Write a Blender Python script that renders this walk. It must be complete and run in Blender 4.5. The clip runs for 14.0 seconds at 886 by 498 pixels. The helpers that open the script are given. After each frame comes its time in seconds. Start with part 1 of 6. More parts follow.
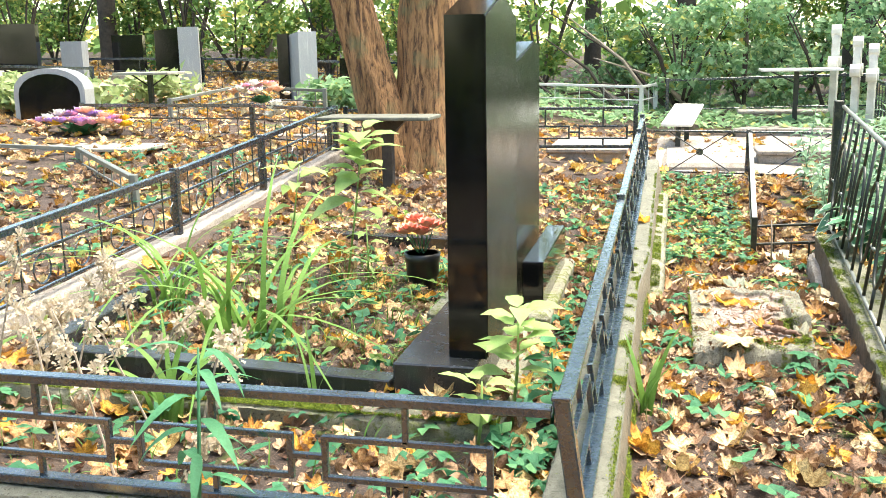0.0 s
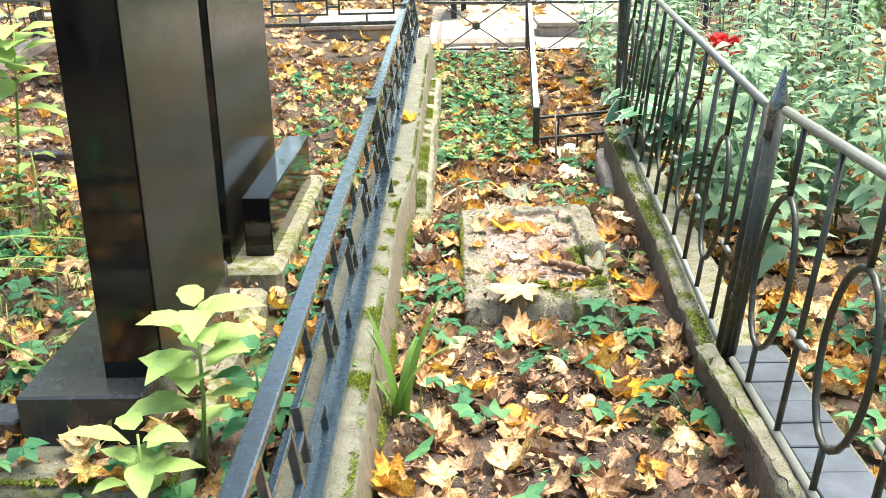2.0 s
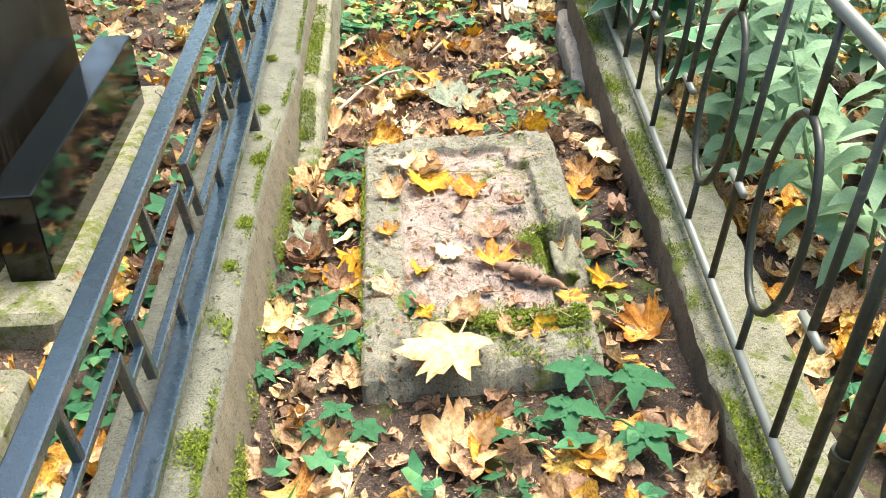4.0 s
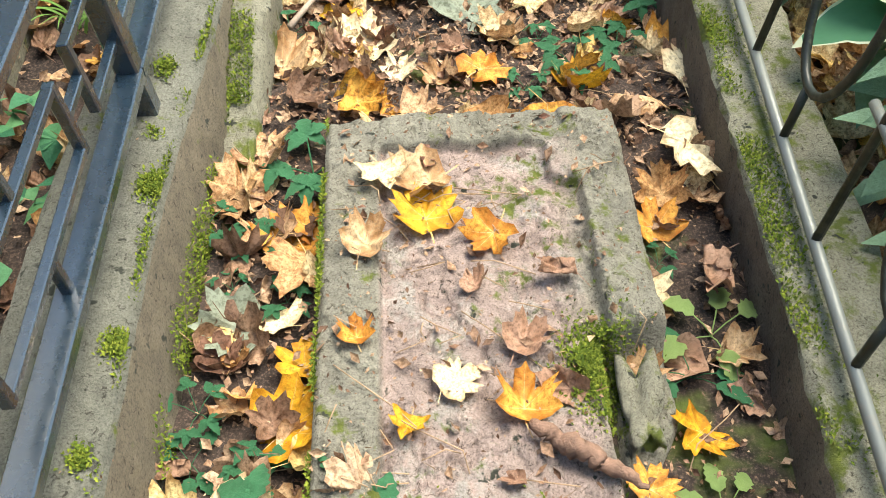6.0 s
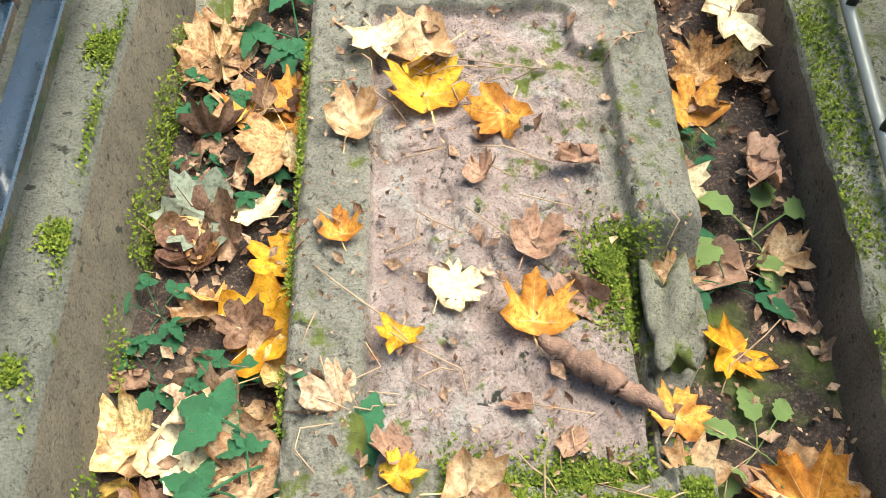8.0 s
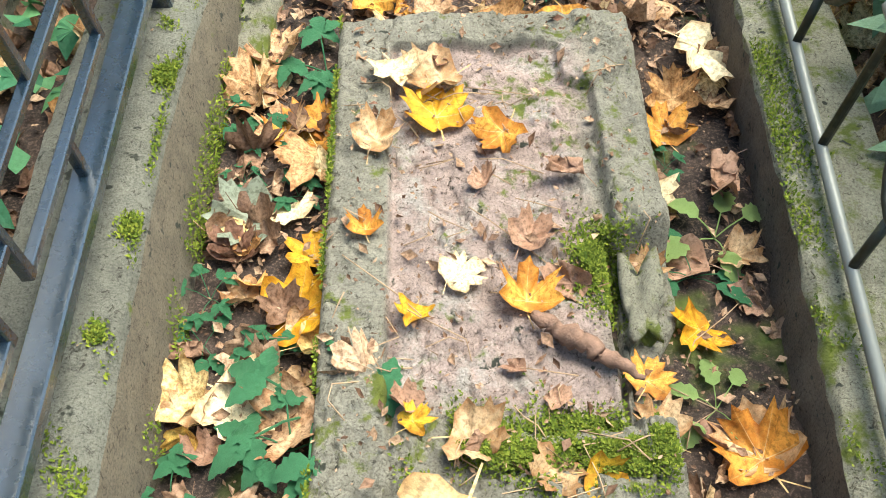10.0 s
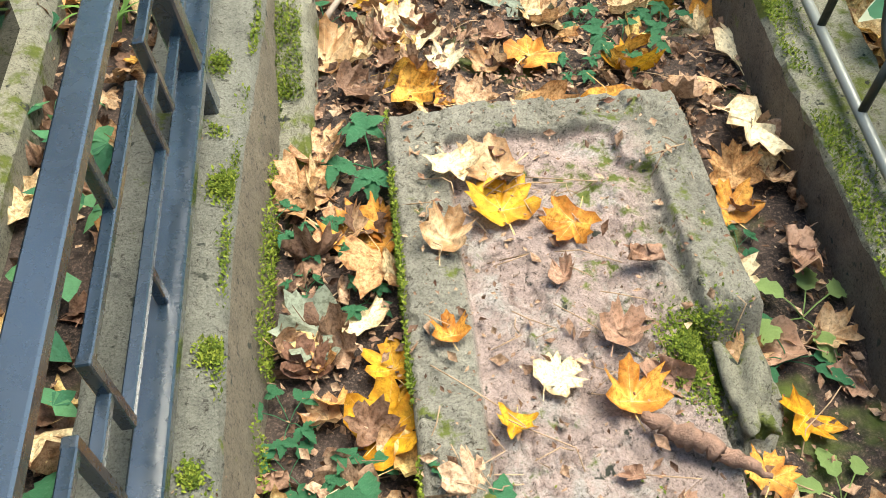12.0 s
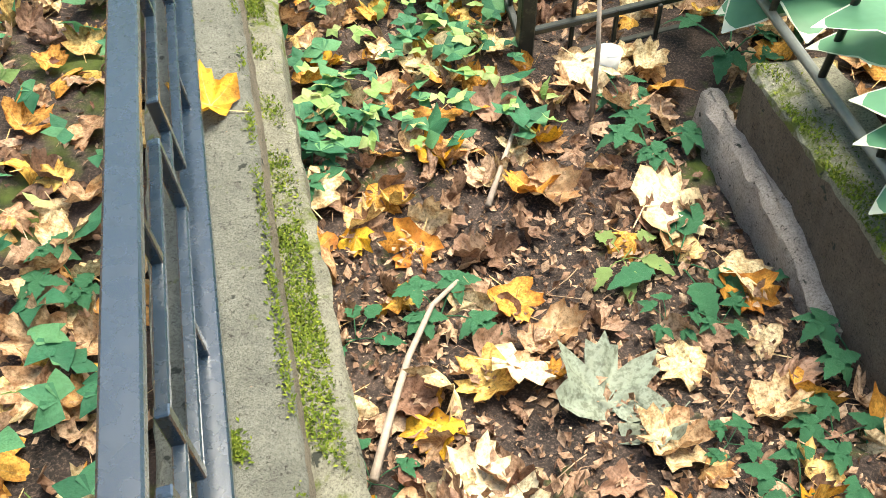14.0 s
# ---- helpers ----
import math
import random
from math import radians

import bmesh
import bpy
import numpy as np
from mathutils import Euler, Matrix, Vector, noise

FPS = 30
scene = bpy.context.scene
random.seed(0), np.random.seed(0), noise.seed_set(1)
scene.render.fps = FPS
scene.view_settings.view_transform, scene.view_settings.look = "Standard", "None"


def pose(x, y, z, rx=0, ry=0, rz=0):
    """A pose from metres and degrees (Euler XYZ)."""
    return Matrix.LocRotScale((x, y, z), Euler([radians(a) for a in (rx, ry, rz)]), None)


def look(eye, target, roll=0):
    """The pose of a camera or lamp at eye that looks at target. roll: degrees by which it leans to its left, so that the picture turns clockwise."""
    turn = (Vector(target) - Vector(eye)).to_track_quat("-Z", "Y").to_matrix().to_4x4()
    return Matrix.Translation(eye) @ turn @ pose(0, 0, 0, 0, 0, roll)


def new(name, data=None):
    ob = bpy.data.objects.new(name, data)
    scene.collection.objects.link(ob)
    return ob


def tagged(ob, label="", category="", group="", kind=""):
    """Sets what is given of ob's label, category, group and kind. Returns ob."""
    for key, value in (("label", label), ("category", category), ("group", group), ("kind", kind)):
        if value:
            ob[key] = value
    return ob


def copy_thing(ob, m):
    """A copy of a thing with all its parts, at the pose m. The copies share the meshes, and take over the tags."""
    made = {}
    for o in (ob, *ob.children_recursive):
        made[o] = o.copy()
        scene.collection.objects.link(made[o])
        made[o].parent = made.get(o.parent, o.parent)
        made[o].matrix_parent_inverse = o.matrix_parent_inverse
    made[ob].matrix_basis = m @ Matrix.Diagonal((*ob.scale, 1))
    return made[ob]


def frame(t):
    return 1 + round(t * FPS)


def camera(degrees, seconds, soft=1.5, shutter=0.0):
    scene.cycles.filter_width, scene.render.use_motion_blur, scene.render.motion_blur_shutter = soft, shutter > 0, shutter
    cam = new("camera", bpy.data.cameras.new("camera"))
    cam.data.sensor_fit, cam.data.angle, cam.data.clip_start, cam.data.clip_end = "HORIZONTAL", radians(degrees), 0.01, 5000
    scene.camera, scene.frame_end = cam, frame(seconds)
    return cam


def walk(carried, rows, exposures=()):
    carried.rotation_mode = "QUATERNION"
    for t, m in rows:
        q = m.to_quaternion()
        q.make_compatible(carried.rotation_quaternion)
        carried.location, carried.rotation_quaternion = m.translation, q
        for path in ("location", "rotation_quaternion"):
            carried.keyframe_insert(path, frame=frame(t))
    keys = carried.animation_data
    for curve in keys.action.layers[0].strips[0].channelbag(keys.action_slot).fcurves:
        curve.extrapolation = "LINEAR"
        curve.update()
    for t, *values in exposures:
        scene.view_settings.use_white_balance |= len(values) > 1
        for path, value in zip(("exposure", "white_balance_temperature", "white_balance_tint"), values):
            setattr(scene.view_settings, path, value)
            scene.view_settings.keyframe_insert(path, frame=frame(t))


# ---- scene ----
cam = camera(49.1, 14.0, soft=0.5)
PATH = [
    (0, (0.744, 0.157, 1.407), (0.299, 2.065, 1.007), -1.0),
    (0.5, (0.706, 0.396, 1.435), (0.376, 2.32, 1.0), -1.3),
    (1, (0.742, 0.683, 1.419), (0.518, 2.609, 0.93), -1.3),
    (1.5, (0.824, 1.008, 1.42), (0.701, 2.923, 0.854), -1.3),
    (2, (0.863, 1.35, 1.391), (0.833, 3.235, 0.724), -1.2),
    (2.5, (0.885, 1.708, 1.408), (0.905, 3.552, 0.635), -1.3),
    (3, (0.94, 2.094, 1.405), (0.979, 3.887, 0.521), -1.3),
    (3.5, (0.991, 2.455, 1.412), (1.046, 4.195, 0.428), -1.5),
    (4, (1.009, 2.868, 1.417), (1.073, 4.554, 0.344), -1.8),
    (4.2, (1.029, 3.023, 1.435), (1.082, 4.676, 0.312), -1.7),
    (6.3, (1.038, 4.187, 1.301), (1.11, 5.471, -0.231), 1.2),
    (6.5, (1.051, 4.238, 1.253), (1.111, 5.476, -0.317), 1.0),
    (7, (1.062, 4.279, 1.163), (1.107, 5.415, -0.483), 1.0),
    (9.3, (1.052, 4.12, 1.304), (1.105, 5.261, -0.337), 2.0),
    (9.5, (1.051, 4.09, 1.323), (1.1, 5.258, -0.299), 1.8),
    (10, (1.048, 4.031, 1.344), (1.085, 5.254, -0.238), 1.2),
    (10.5, (1.013, 3.98, 1.341), (1.051, 5.241, -0.211), 0.6),
    (11, (0.949, 3.897, 1.324), (0.996, 5.191, -0.201), -0.3),
    (11.5, (0.888, 3.922, 1.32), (0.968, 5.236, -0.185), -0.3),
    (12, (0.834, 4.138, 1.31), (0.982, 5.465, -0.18), 0.9),
    (12.5, (0.802, 4.36, 1.32), (1.024, 5.716, -0.134), 1.3),
    (13, (0.771, 4.646, 1.313), (1.064, 6.005, -0.124), 1.7),
    (13.5, (0.765, 4.978, 1.371), (1.059, 6.321, -0.081), 0.0),
    (14, (0.671, 5.197, 1.341), (1.001, 6.594, -0.051), 0.8),
]
EXPOSURES = [(0, 2.95, 7500, 5), (1.5, 2.85, 7500, 5), (4, 2.72, 7500, 5), (6.3, 2.33, 7300, 5), (9.5, 2.35, 7000, 2), (11.5, 2.4, 7300, 4), (12.5, 2.32, 7300, 4), (13.5, 2.6, 7300, 4), (14, 2.6, 7500, 5)]
walk(cam, [(t, look(eye, target, roll)) for t, eye, target, roll in PATH], EXPOSURES)

# ---- world and light ----
world = bpy.data.worlds.new("sky")
scene.world = world
world.use_nodes = True
_wn = world.node_tree
_sky = _wn.nodes.new("ShaderNodeTexSky")
_sky.sky_type = "NISHITA"
_sky.sun_disc = False
_sky.sun_elevation = radians(67)
_sky.sun_rotation = radians(56)
_sky.dust_density = 1.2
_sky.ozone_density = 0.6
_wn.links.new(_sky.outputs[0], _wn.nodes["Background"].inputs[0])
_wn.nodes["Background"].inputs[1].default_value = 0.097
sun_data = bpy.data.lights.new("sun", "SUN")
sun_data.energy, sun_data.angle, sun_data.color = 2.15, radians(46), (1.0, 0.96, 0.9)
sun = new("sun", sun_data)
sun.matrix_world = look((5.5, 6, 13), (1, 3, 0))


# ---- mesh helpers ----
class MB:
    """Collects verts and faces for one mesh."""

    def __init__(self):
        self.v, self.f = [], []

    def add(self, verts, faces):
        n = len(self.v)
        self.v += [tuple(p) for p in verts]
        self.f += [tuple(i + n for i in f) for f in faces]
        return self

    def box(self, a, b, bev=0.003, m=None):
        """A box between two corners with chamfered edges."""
        a, b = Vector(a), Vector(b)
        c, h = (a + b) / 2, (b - a) / 2
        h = Vector((abs(h.x), abs(h.y), abs(h.z)))
        bev = min(bev, h.x * 0.45, h.y * 0.45, h.z * 0.45)
        vs, idx = [], {}
        for sx in (-1, 1):
            for sy in (-1, 1):
                for sz in (-1, 1):
                    for ax in range(3):
                        d = [h.x - bev, h.y - bev, h.z - bev]
                        d[ax] += bev
                        p = c + Vector((sx * d[0], sy * d[1], sz * d[2]))
                        idx[sx, sy, sz, ax] = len(vs)
                        vs.append(m @ p if m else p)
        fs = []
        for ax in range(3):
            o = [i for i in range(3) if i != ax]
            for s in (-1, 1):
                q = []
                for p1, p2 in ((-1, -1), (1, -1), (1, 1), (-1, 1)):
                    k = [0, 0, 0]
                    k[ax], k[o[0]], k[o[1]] = s, p1, p2
                    q.append(idx[k[0], k[1], k[2], ax])
                if (s > 0) == (ax == 1):
                    q.reverse()
                fs.append(q)
        for ax in range(3):
            o = [i for i in range(3) if i != ax]
            for p1 in (-1, 1):
                for p2 in (-1, 1):
                    k1, k2 = [0, 0, 0], [0, 0, 0]
                    k1[ax], k2[ax] = -1, 1
                    k1[o[0]] = k2[o[0]] = p1
                    k1[o[1]] = k2[o[1]] = p2
                    q = [idx[(*k1, o[0])], idx[(*k2, o[0])], idx[(*k2, o[1])], idx[(*k1, o[1])]]
                    fs.append(q)
        for sx in (-1, 1):
            for sy in (-1, 1):
                for sz in (-1, 1):
                    fs.append([idx[sx, sy, sz, i] for i in range(3)])
        return self.add(vs, fs)

    def beam(self, p, q, w, h, bev=0.003):
        """A square bar from p to q, w wide and h high."""
        p, q = Vector(p), Vector(q)
        d = q - p
        rot = d.to_track_quat("Y", "Z").to_matrix().to_4x4()
        m = Matrix.Translation((p + q) / 2) @ rot
        L = d.length / 2
        return self.box((-w / 2, -L, -h / 2), (w / 2, L, h / 2), bev, m)

    def tube(self, pts, r, n=8, closed=False):
        """A round bar along pts; r is one radius or one a point."""
        pts = [Vector(p) for p in pts]
        k = len(pts)
        rs = r if isinstance(r, (list, tuple)) else [r] * k
        vs, fs, up = [], [], None
        for i, p in enumerate(pts):
            a = pts[(i - 1) % k] if closed or i else p
            b = pts[(i + 1) % k] if closed or i < k - 1 else p
            d = (b - a).normalized()
            if up is None:
                up = d.orthogonal().normalized()
            up = (up - d * up.dot(d)).normalized()
            s = d.cross(up)
            for j in range(n):
                t = 2 * math.pi * j / n
                vs.append(p + (up * math.cos(t) + s * math.sin(t)) * rs[i])
        for i in range(k if closed else k - 1):
            for j in range(n):
                fs.append((i * n + j, i * n + (j + 1) % n, (i + 1) % k * n + (j + 1) % n, (i + 1) % k * n + j))
        if not closed:
            fs.append(tuple(range(n - 1, -1, -1)))
            fs.append(tuple((k - 1) * n + j for j in range(n)))
        return self.add(vs, fs)

    def prism(self, outline, axis, lo, hi):
        """An outline of (a, b) pairs pushed along an axis from lo to hi."""
        o = [i for i in range(3) if i != axis]
        n, vs = len(outline), []
        for e in (lo, hi):
            for a, b in outline:
                p = [0, 0, 0]
                p[axis], p[o[0]], p[o[1]] = e, a, b
                vs.append(p)
        fs = [(i, (i + 1) % n, n + (i + 1) % n, n + i) for i in range(n)]
        fs += [tuple(range(n - 1, -1, -1)), tuple(range(n, 2 * n))]
        return self.add(vs, fs)

    def mesh(self, name, org=(0, 0, 0)):
        me = bpy.data.meshes.new(name)
        o = Vector(org)
        me.from_pydata([tuple(Vector(p) - o) for p in self.v], [], self.f)
        bm = bmesh.new()
        bm.from_mesh(me)
        bmesh.ops.recalc_face_normals(bm, faces=bm.faces)
        bm.to_mesh(me)
        bm.free()
        return me


ORG = {}


def thing(name, at, label="", category="", group="", kind=""):
    """An Empty at the thing's base."""
    ob = new(name)
    ob.empty_display_size = 0.1
    ob.location = at
    ORG[ob.name] = Vector(at)
    return tagged(ob, label, category, group, kind)


def part(name, mb, material, parent, label="", smooth=False):
    """One mesh object under a thing or a part, given in the world's metres."""
    org = ORG[parent.name]
    ob = new(name, mb.mesh(name, org))
    ob.data.materials.append(material)
    if smooth:
        ob.data.shade_smooth()
    ob.parent = parent
    ORG[ob.name] = org
    return tagged(ob, label)


def solid(name, mb, material, at=(0, 0, 0), label="", category="", group="", kind="", smooth=False):
    """A thing that is one mesh."""
    ob = new(name, mb.mesh(name, at))
    ob.location = at
    ob.data.materials.append(material)
    if smooth:
        ob.data.shade_smooth()
    ORG[ob.name] = Vector(at)
    return tagged(ob, label, category, group, kind)


def array_mesh(name, verts, tris, material, smooth=True, marks=None):
    """A mesh from arrays of verts and faces of equal length."""
    me = bpy.data.meshes.new(name)
    n, m, k = len(verts), len(tris), tris.shape[1]
    me.vertices.add(n)
    me.vertices.foreach_set("co", np.asarray(verts, dtype=np.float32).ravel())
    me.loops.add(m * k)
    me.loops.foreach_set("vertex_index", np.asarray(tris, dtype=np.int32).ravel())
    me.polygons.add(m)
    me.polygons.foreach_set("loop_start", np.arange(0, m * k, k, dtype=np.int32))
    me.update(calc_edges=True)
    if marks is not None:
        at = me.attributes.new("vein", "FLOAT_VECTOR", "POINT")
        at.data.foreach_set("vector", np.asarray(marks, dtype=np.float32).ravel())
    me.validate()
    if smooth:
        me.shade_smooth()
    me.materials.append(material)
    return me


def rot_zyx(yaw, pitch, roll):
    """Arrays of turns: roll about y, pitch about x, then yaw about z."""
    cy, sy, cp, sp, cr, sr = np.cos(yaw), np.sin(yaw), np.cos(pitch), np.sin(pitch), np.cos(roll), np.sin(roll)
    one, zero = np.ones_like(cy), np.zeros_like(cy)
    Z = np.stack([np.stack([cy, -sy, zero], -1), np.stack([sy, cy, zero], -1), np.stack([zero, zero, one], -1)], -2)
    X = np.stack([np.stack([one, zero, zero], -1), np.stack([zero, cp, -sp], -1), np.stack([zero, sp, cp], -1)], -2)
    Y = np.stack([np.stack([cr, zero, sr], -1), np.stack([zero, one, zero], -1), np.stack([-sr, zero, cr], -1)], -2)
    return Z @ X @ Y


def spread(templates, places, scales, turns, rng):
    """Copies of templates at places, joined into one pair of arrays."""
    pick = rng.integers(0, len(templates), len(places))
    V, F, base = [], [], 0
    for k, (tv, tf, *rest) in enumerate(templates):
        sel = np.nonzero(pick == k)[0]
        if not len(sel):
            continue
        P = np.einsum("nij,vj->nvi", turns[sel], tv) * scales[sel][:, None, None] + places[sel][:, None, :]
        V.append(P.reshape(-1, 3))
        F.append((tf[None] + (np.arange(len(sel)) * len(tv))[:, None, None] + base).reshape(-1, tf.shape[1]))
        base += len(sel) * len(tv)
    if len(templates[0]) > 2:
        M = [np.tile(templates[k][2], (int((pick == k).sum()), 1)) for k in range(len(templates)) if (pick == k).any()]
        return np.concatenate(V), np.concatenate(F), np.concatenate(M)
    return np.concatenate(V), np.concatenate(F)


def fbm(ny, nx, cells, octaves, seed):
    """Cloudy noise from 0 to 1 on a grid."""
    rng = np.random.default_rng(seed)
    out, amp, total = np.zeros((ny, nx)), 1.0, 0.0
    for o in range(octaves):
        k = cells * 2 ** o
        g = rng.random((k + 2, k + 2))
        fy, fx = np.linspace(0, k, ny, endpoint=False), np.linspace(0, k, nx, endpoint=False)
        iy, ix = fy.astype(int), fx.astype(int)
        ty, tx = fy - iy, fx - ix
        ty, tx = (ty * ty * (3 - 2 * ty))[:, None], (tx * tx * (3 - 2 * tx))[None]
        a, b = g[iy][:, ix], g[iy][:, ix + 1]
        c, d = g[iy + 1][:, ix], g[iy + 1][:, ix + 1]
        out += amp * ((a * (1 - tx) + b * tx) * (1 - ty) + (c * (1 - tx) + d * tx) * ty)
        total += amp
        amp *= 0.55
    return out / total


# ---- materials ----
def nodes(name):
    m = bpy.data.materials.new(name)
    m.use_nodes = True
    t = m.node_tree
    return m, t, t.nodes["Principled BSDF"]


def node(t, kind, **values):
    n = t.nodes.new(kind)
    for k, v in values.items():
        n.inputs[k.replace("_", " ")].default_value = v
    return n


def ramp(t, fac, stops, how="LINEAR"):
    n = t.nodes.new("ShaderNodeValToRGB")
    n.color_ramp.interpolation = how
    e = n.color_ramp.elements
    while len(e) < len(stops):
        e.new(0.5)
    for el, (p, c) in zip(e, stops):
        el.position, el.color = p, (*c, 1) if len(c) == 3 else c
    t.links.new(fac, n.inputs[0])
    return n.outputs[0]


def mix(t, fac, a, b, how="MIX"):
    n = t.nodes.new("ShaderNodeMix")
    n.data_type, n.blend_type = "RGBA", how
    for sock, val in ((n.inputs[0], fac), (n.inputs[6], a), (n.inputs[7], b)):
        if isinstance(val, (int, float)):
            sock.default_value = val
        elif isinstance(val, tuple):
            sock.default_value = (*val, 1)
        else:
            t.links.new(val, sock)
    return n.outputs[2]


def noise_tex(t, scale, detail=5, rough=0.6, coords="Object", dist=0.0):
    c = t.nodes.new("ShaderNodeTexCoord")
    n = node(t, "ShaderNodeTexNoise", Scale=scale, Detail=detail, Roughness=rough, Distortion=dist)
    t.links.new(c.outputs[coords], n.inputs["Vector"])
    return n.outputs["Fac"]


def bump(t, bsdf, height, strength, distance):
    b = node(t, "ShaderNodeBump", Strength=strength, Distance=distance)
    t.links.new(height, b.inputs["Height"])
    t.links.new(b.outputs[0], bsdf.inputs["Normal"])


def concrete_mat(name, light, dark, moss_from=0.6, moss_to=0.7, pink=None, field=""):
    m, t, b = nodes(name)
    fine, big, mid = noise_tex(t, 230, 6, 0.75), noise_tex(t, 2.6, 4, 0.6), noise_tex(t, 16, 6, 0.7)
    col = mix(t, big, dark, light)
    if pink:
        at = t.nodes.new("ShaderNodeAttribute")
        at.attribute_name = field
        rosy = mix(t, noise_tex(t, 30, 6, 0.75), tuple(x * 0.55 for x in pink), tuple(x * 1.25 for x in pink))
        rosy = mix(t, ramp(t, noise_tex(t, 11, 5, 0.7), [(0.5, (0, 0, 0)), (0.62, (0.8, 0.8, 0.8))]), rosy, (0.5, 0.47, 0.44))
        col = mix(t, at.outputs["Fac"], col, rosy)
    col = mix(t, ramp(t, mid, [(0.35, (0.68, 0.68, 0.68)), (0.6, (1, 1, 1))]), (0, 0, 0), col, "MIX")
    grain = ramp(t, fine, [(0.34, (0.42, 0.41, 0.39)), (0.48, (0.85, 0.85, 0.84)), (0.64, (1.12, 1.12, 1.1))])
    col = mix(t, 1.0, col, grain, "MULTIPLY")
    pits = ramp(t, noise_tex(t, 75, 5, 0.8, dist=0.8), [(0.36, (0.3, 0.28, 0.25)), (0.43, (1, 1, 1)), (0.62, (1, 1, 1)), (0.7, (1.25, 1.24, 1.2))])
    col = mix(t, 1.0, col, pits, "MULTIPLY")
    mossy = mix(t, noise_tex(t, 60, 4), (0.035, 0.06, 0.008), (0.19, 0.22, 0.03))
    patch = mix(t, 0.45, noise_tex(t, 3.7, 5, 0.75), noise_tex(t, 22, 5, 0.7))
    col = mix(t, ramp(t, patch, [(moss_from, (0, 0, 0)), (moss_to, (1, 1, 1))]), col, mossy)
    spots = ramp(t, noise_tex(t, 30, 3, 0.5), [(0.67, (0, 0, 0)), (0.71, (1, 1, 1))])
    col = mix(t, spots, col, (0.03, 0.035, 0.025))
    t.links.new(col, b.inputs["Base Color"])
    b.inputs["Roughness"].default_value = 0.9
    bump(t, b, mix(t, 0.5, fine, mid), 1.0, 0.018)
    return m


def metal_mat(name, col, rust, rough, metallic=0.0, rust_from=0.62, coat=0.1):
    m, t, b = nodes(name)
    c = mix(t, ramp(t, noise_tex(t, 24, 6, 0.7), [(rust_from, (0, 0, 0)), (rust_from + 0.12, (1, 1, 1))]), col, rust)
    c = mix(t, noise_tex(t, 7, 4), c, tuple(x * 1.6 for x in col))
    t.links.new(c, b.inputs["Base Color"])
    t.links.new(ramp(t, noise_tex(t, 40, 5), [(0.3, (rough * 0.75,) * 3), (0.7, (min(1, rough * 1.4),) * 3)]), b.inputs["Roughness"])
    b.inputs["Metallic"].default_value = metallic
    bump(t, b, noise_tex(t, 120, 4), 0.12, 0.002)
    b.inputs["Specular IOR Level"].default_value = 0.4
    b.inputs["Coat Weight"].default_value = coat
    b.inputs["Coat IOR"].default_value = 1.85
    b.inputs["Coat Roughness"].default_value = 0.2
    return m


def granite_mat(name, dark, fleck, rough):
    m, t, b = nodes(name)
    c = mix(t, ramp(t, noise_tex(t, 420, 2), [(0.58, (0, 0, 0)), (0.7, (1, 1, 1))]), dark, fleck)
    dust = ramp(t, noise_tex(t, 3.2, 6, 0.75), [(0.45, (0, 0, 0)), (0.75, (1, 1, 1))])
    c = mix(t, mix(t, 0.9, dust, (0, 0, 0)), c, (0.02, 0.02, 0.018))
    co, mp = t.nodes.new("ShaderNodeTexCoord"), t.nodes.new("ShaderNodeMapping")
    mp.inputs["Scale"].default_value = (1, 1, 0.12)
    t.links.new(co.outputs["Object"], mp.inputs["Vector"])
    runs = node(t, "ShaderNodeTexNoise", Scale=26, Detail=6, Roughness=0.75)
    t.links.new(mp.outputs[0], runs.inputs["Vector"])
    c = mix(t, ramp(t, runs.outputs["Fac"], [(0.55, (0, 0, 0)), (0.78, (0.8, 0.8, 0.8))]), c, tuple(x * 1.2 + 0.004 for x in fleck))
    t.links.new(c, b.inputs["Base Color"])
    t.links.new(ramp(t, noise_tex(t, 9, 6, 0.7), [(0.3, (rough,) * 3), (0.75, (rough + 0.12,) * 3)]), b.inputs["Roughness"])
    b.inputs["Specular IOR Level"].default_value = 0.5
    return m


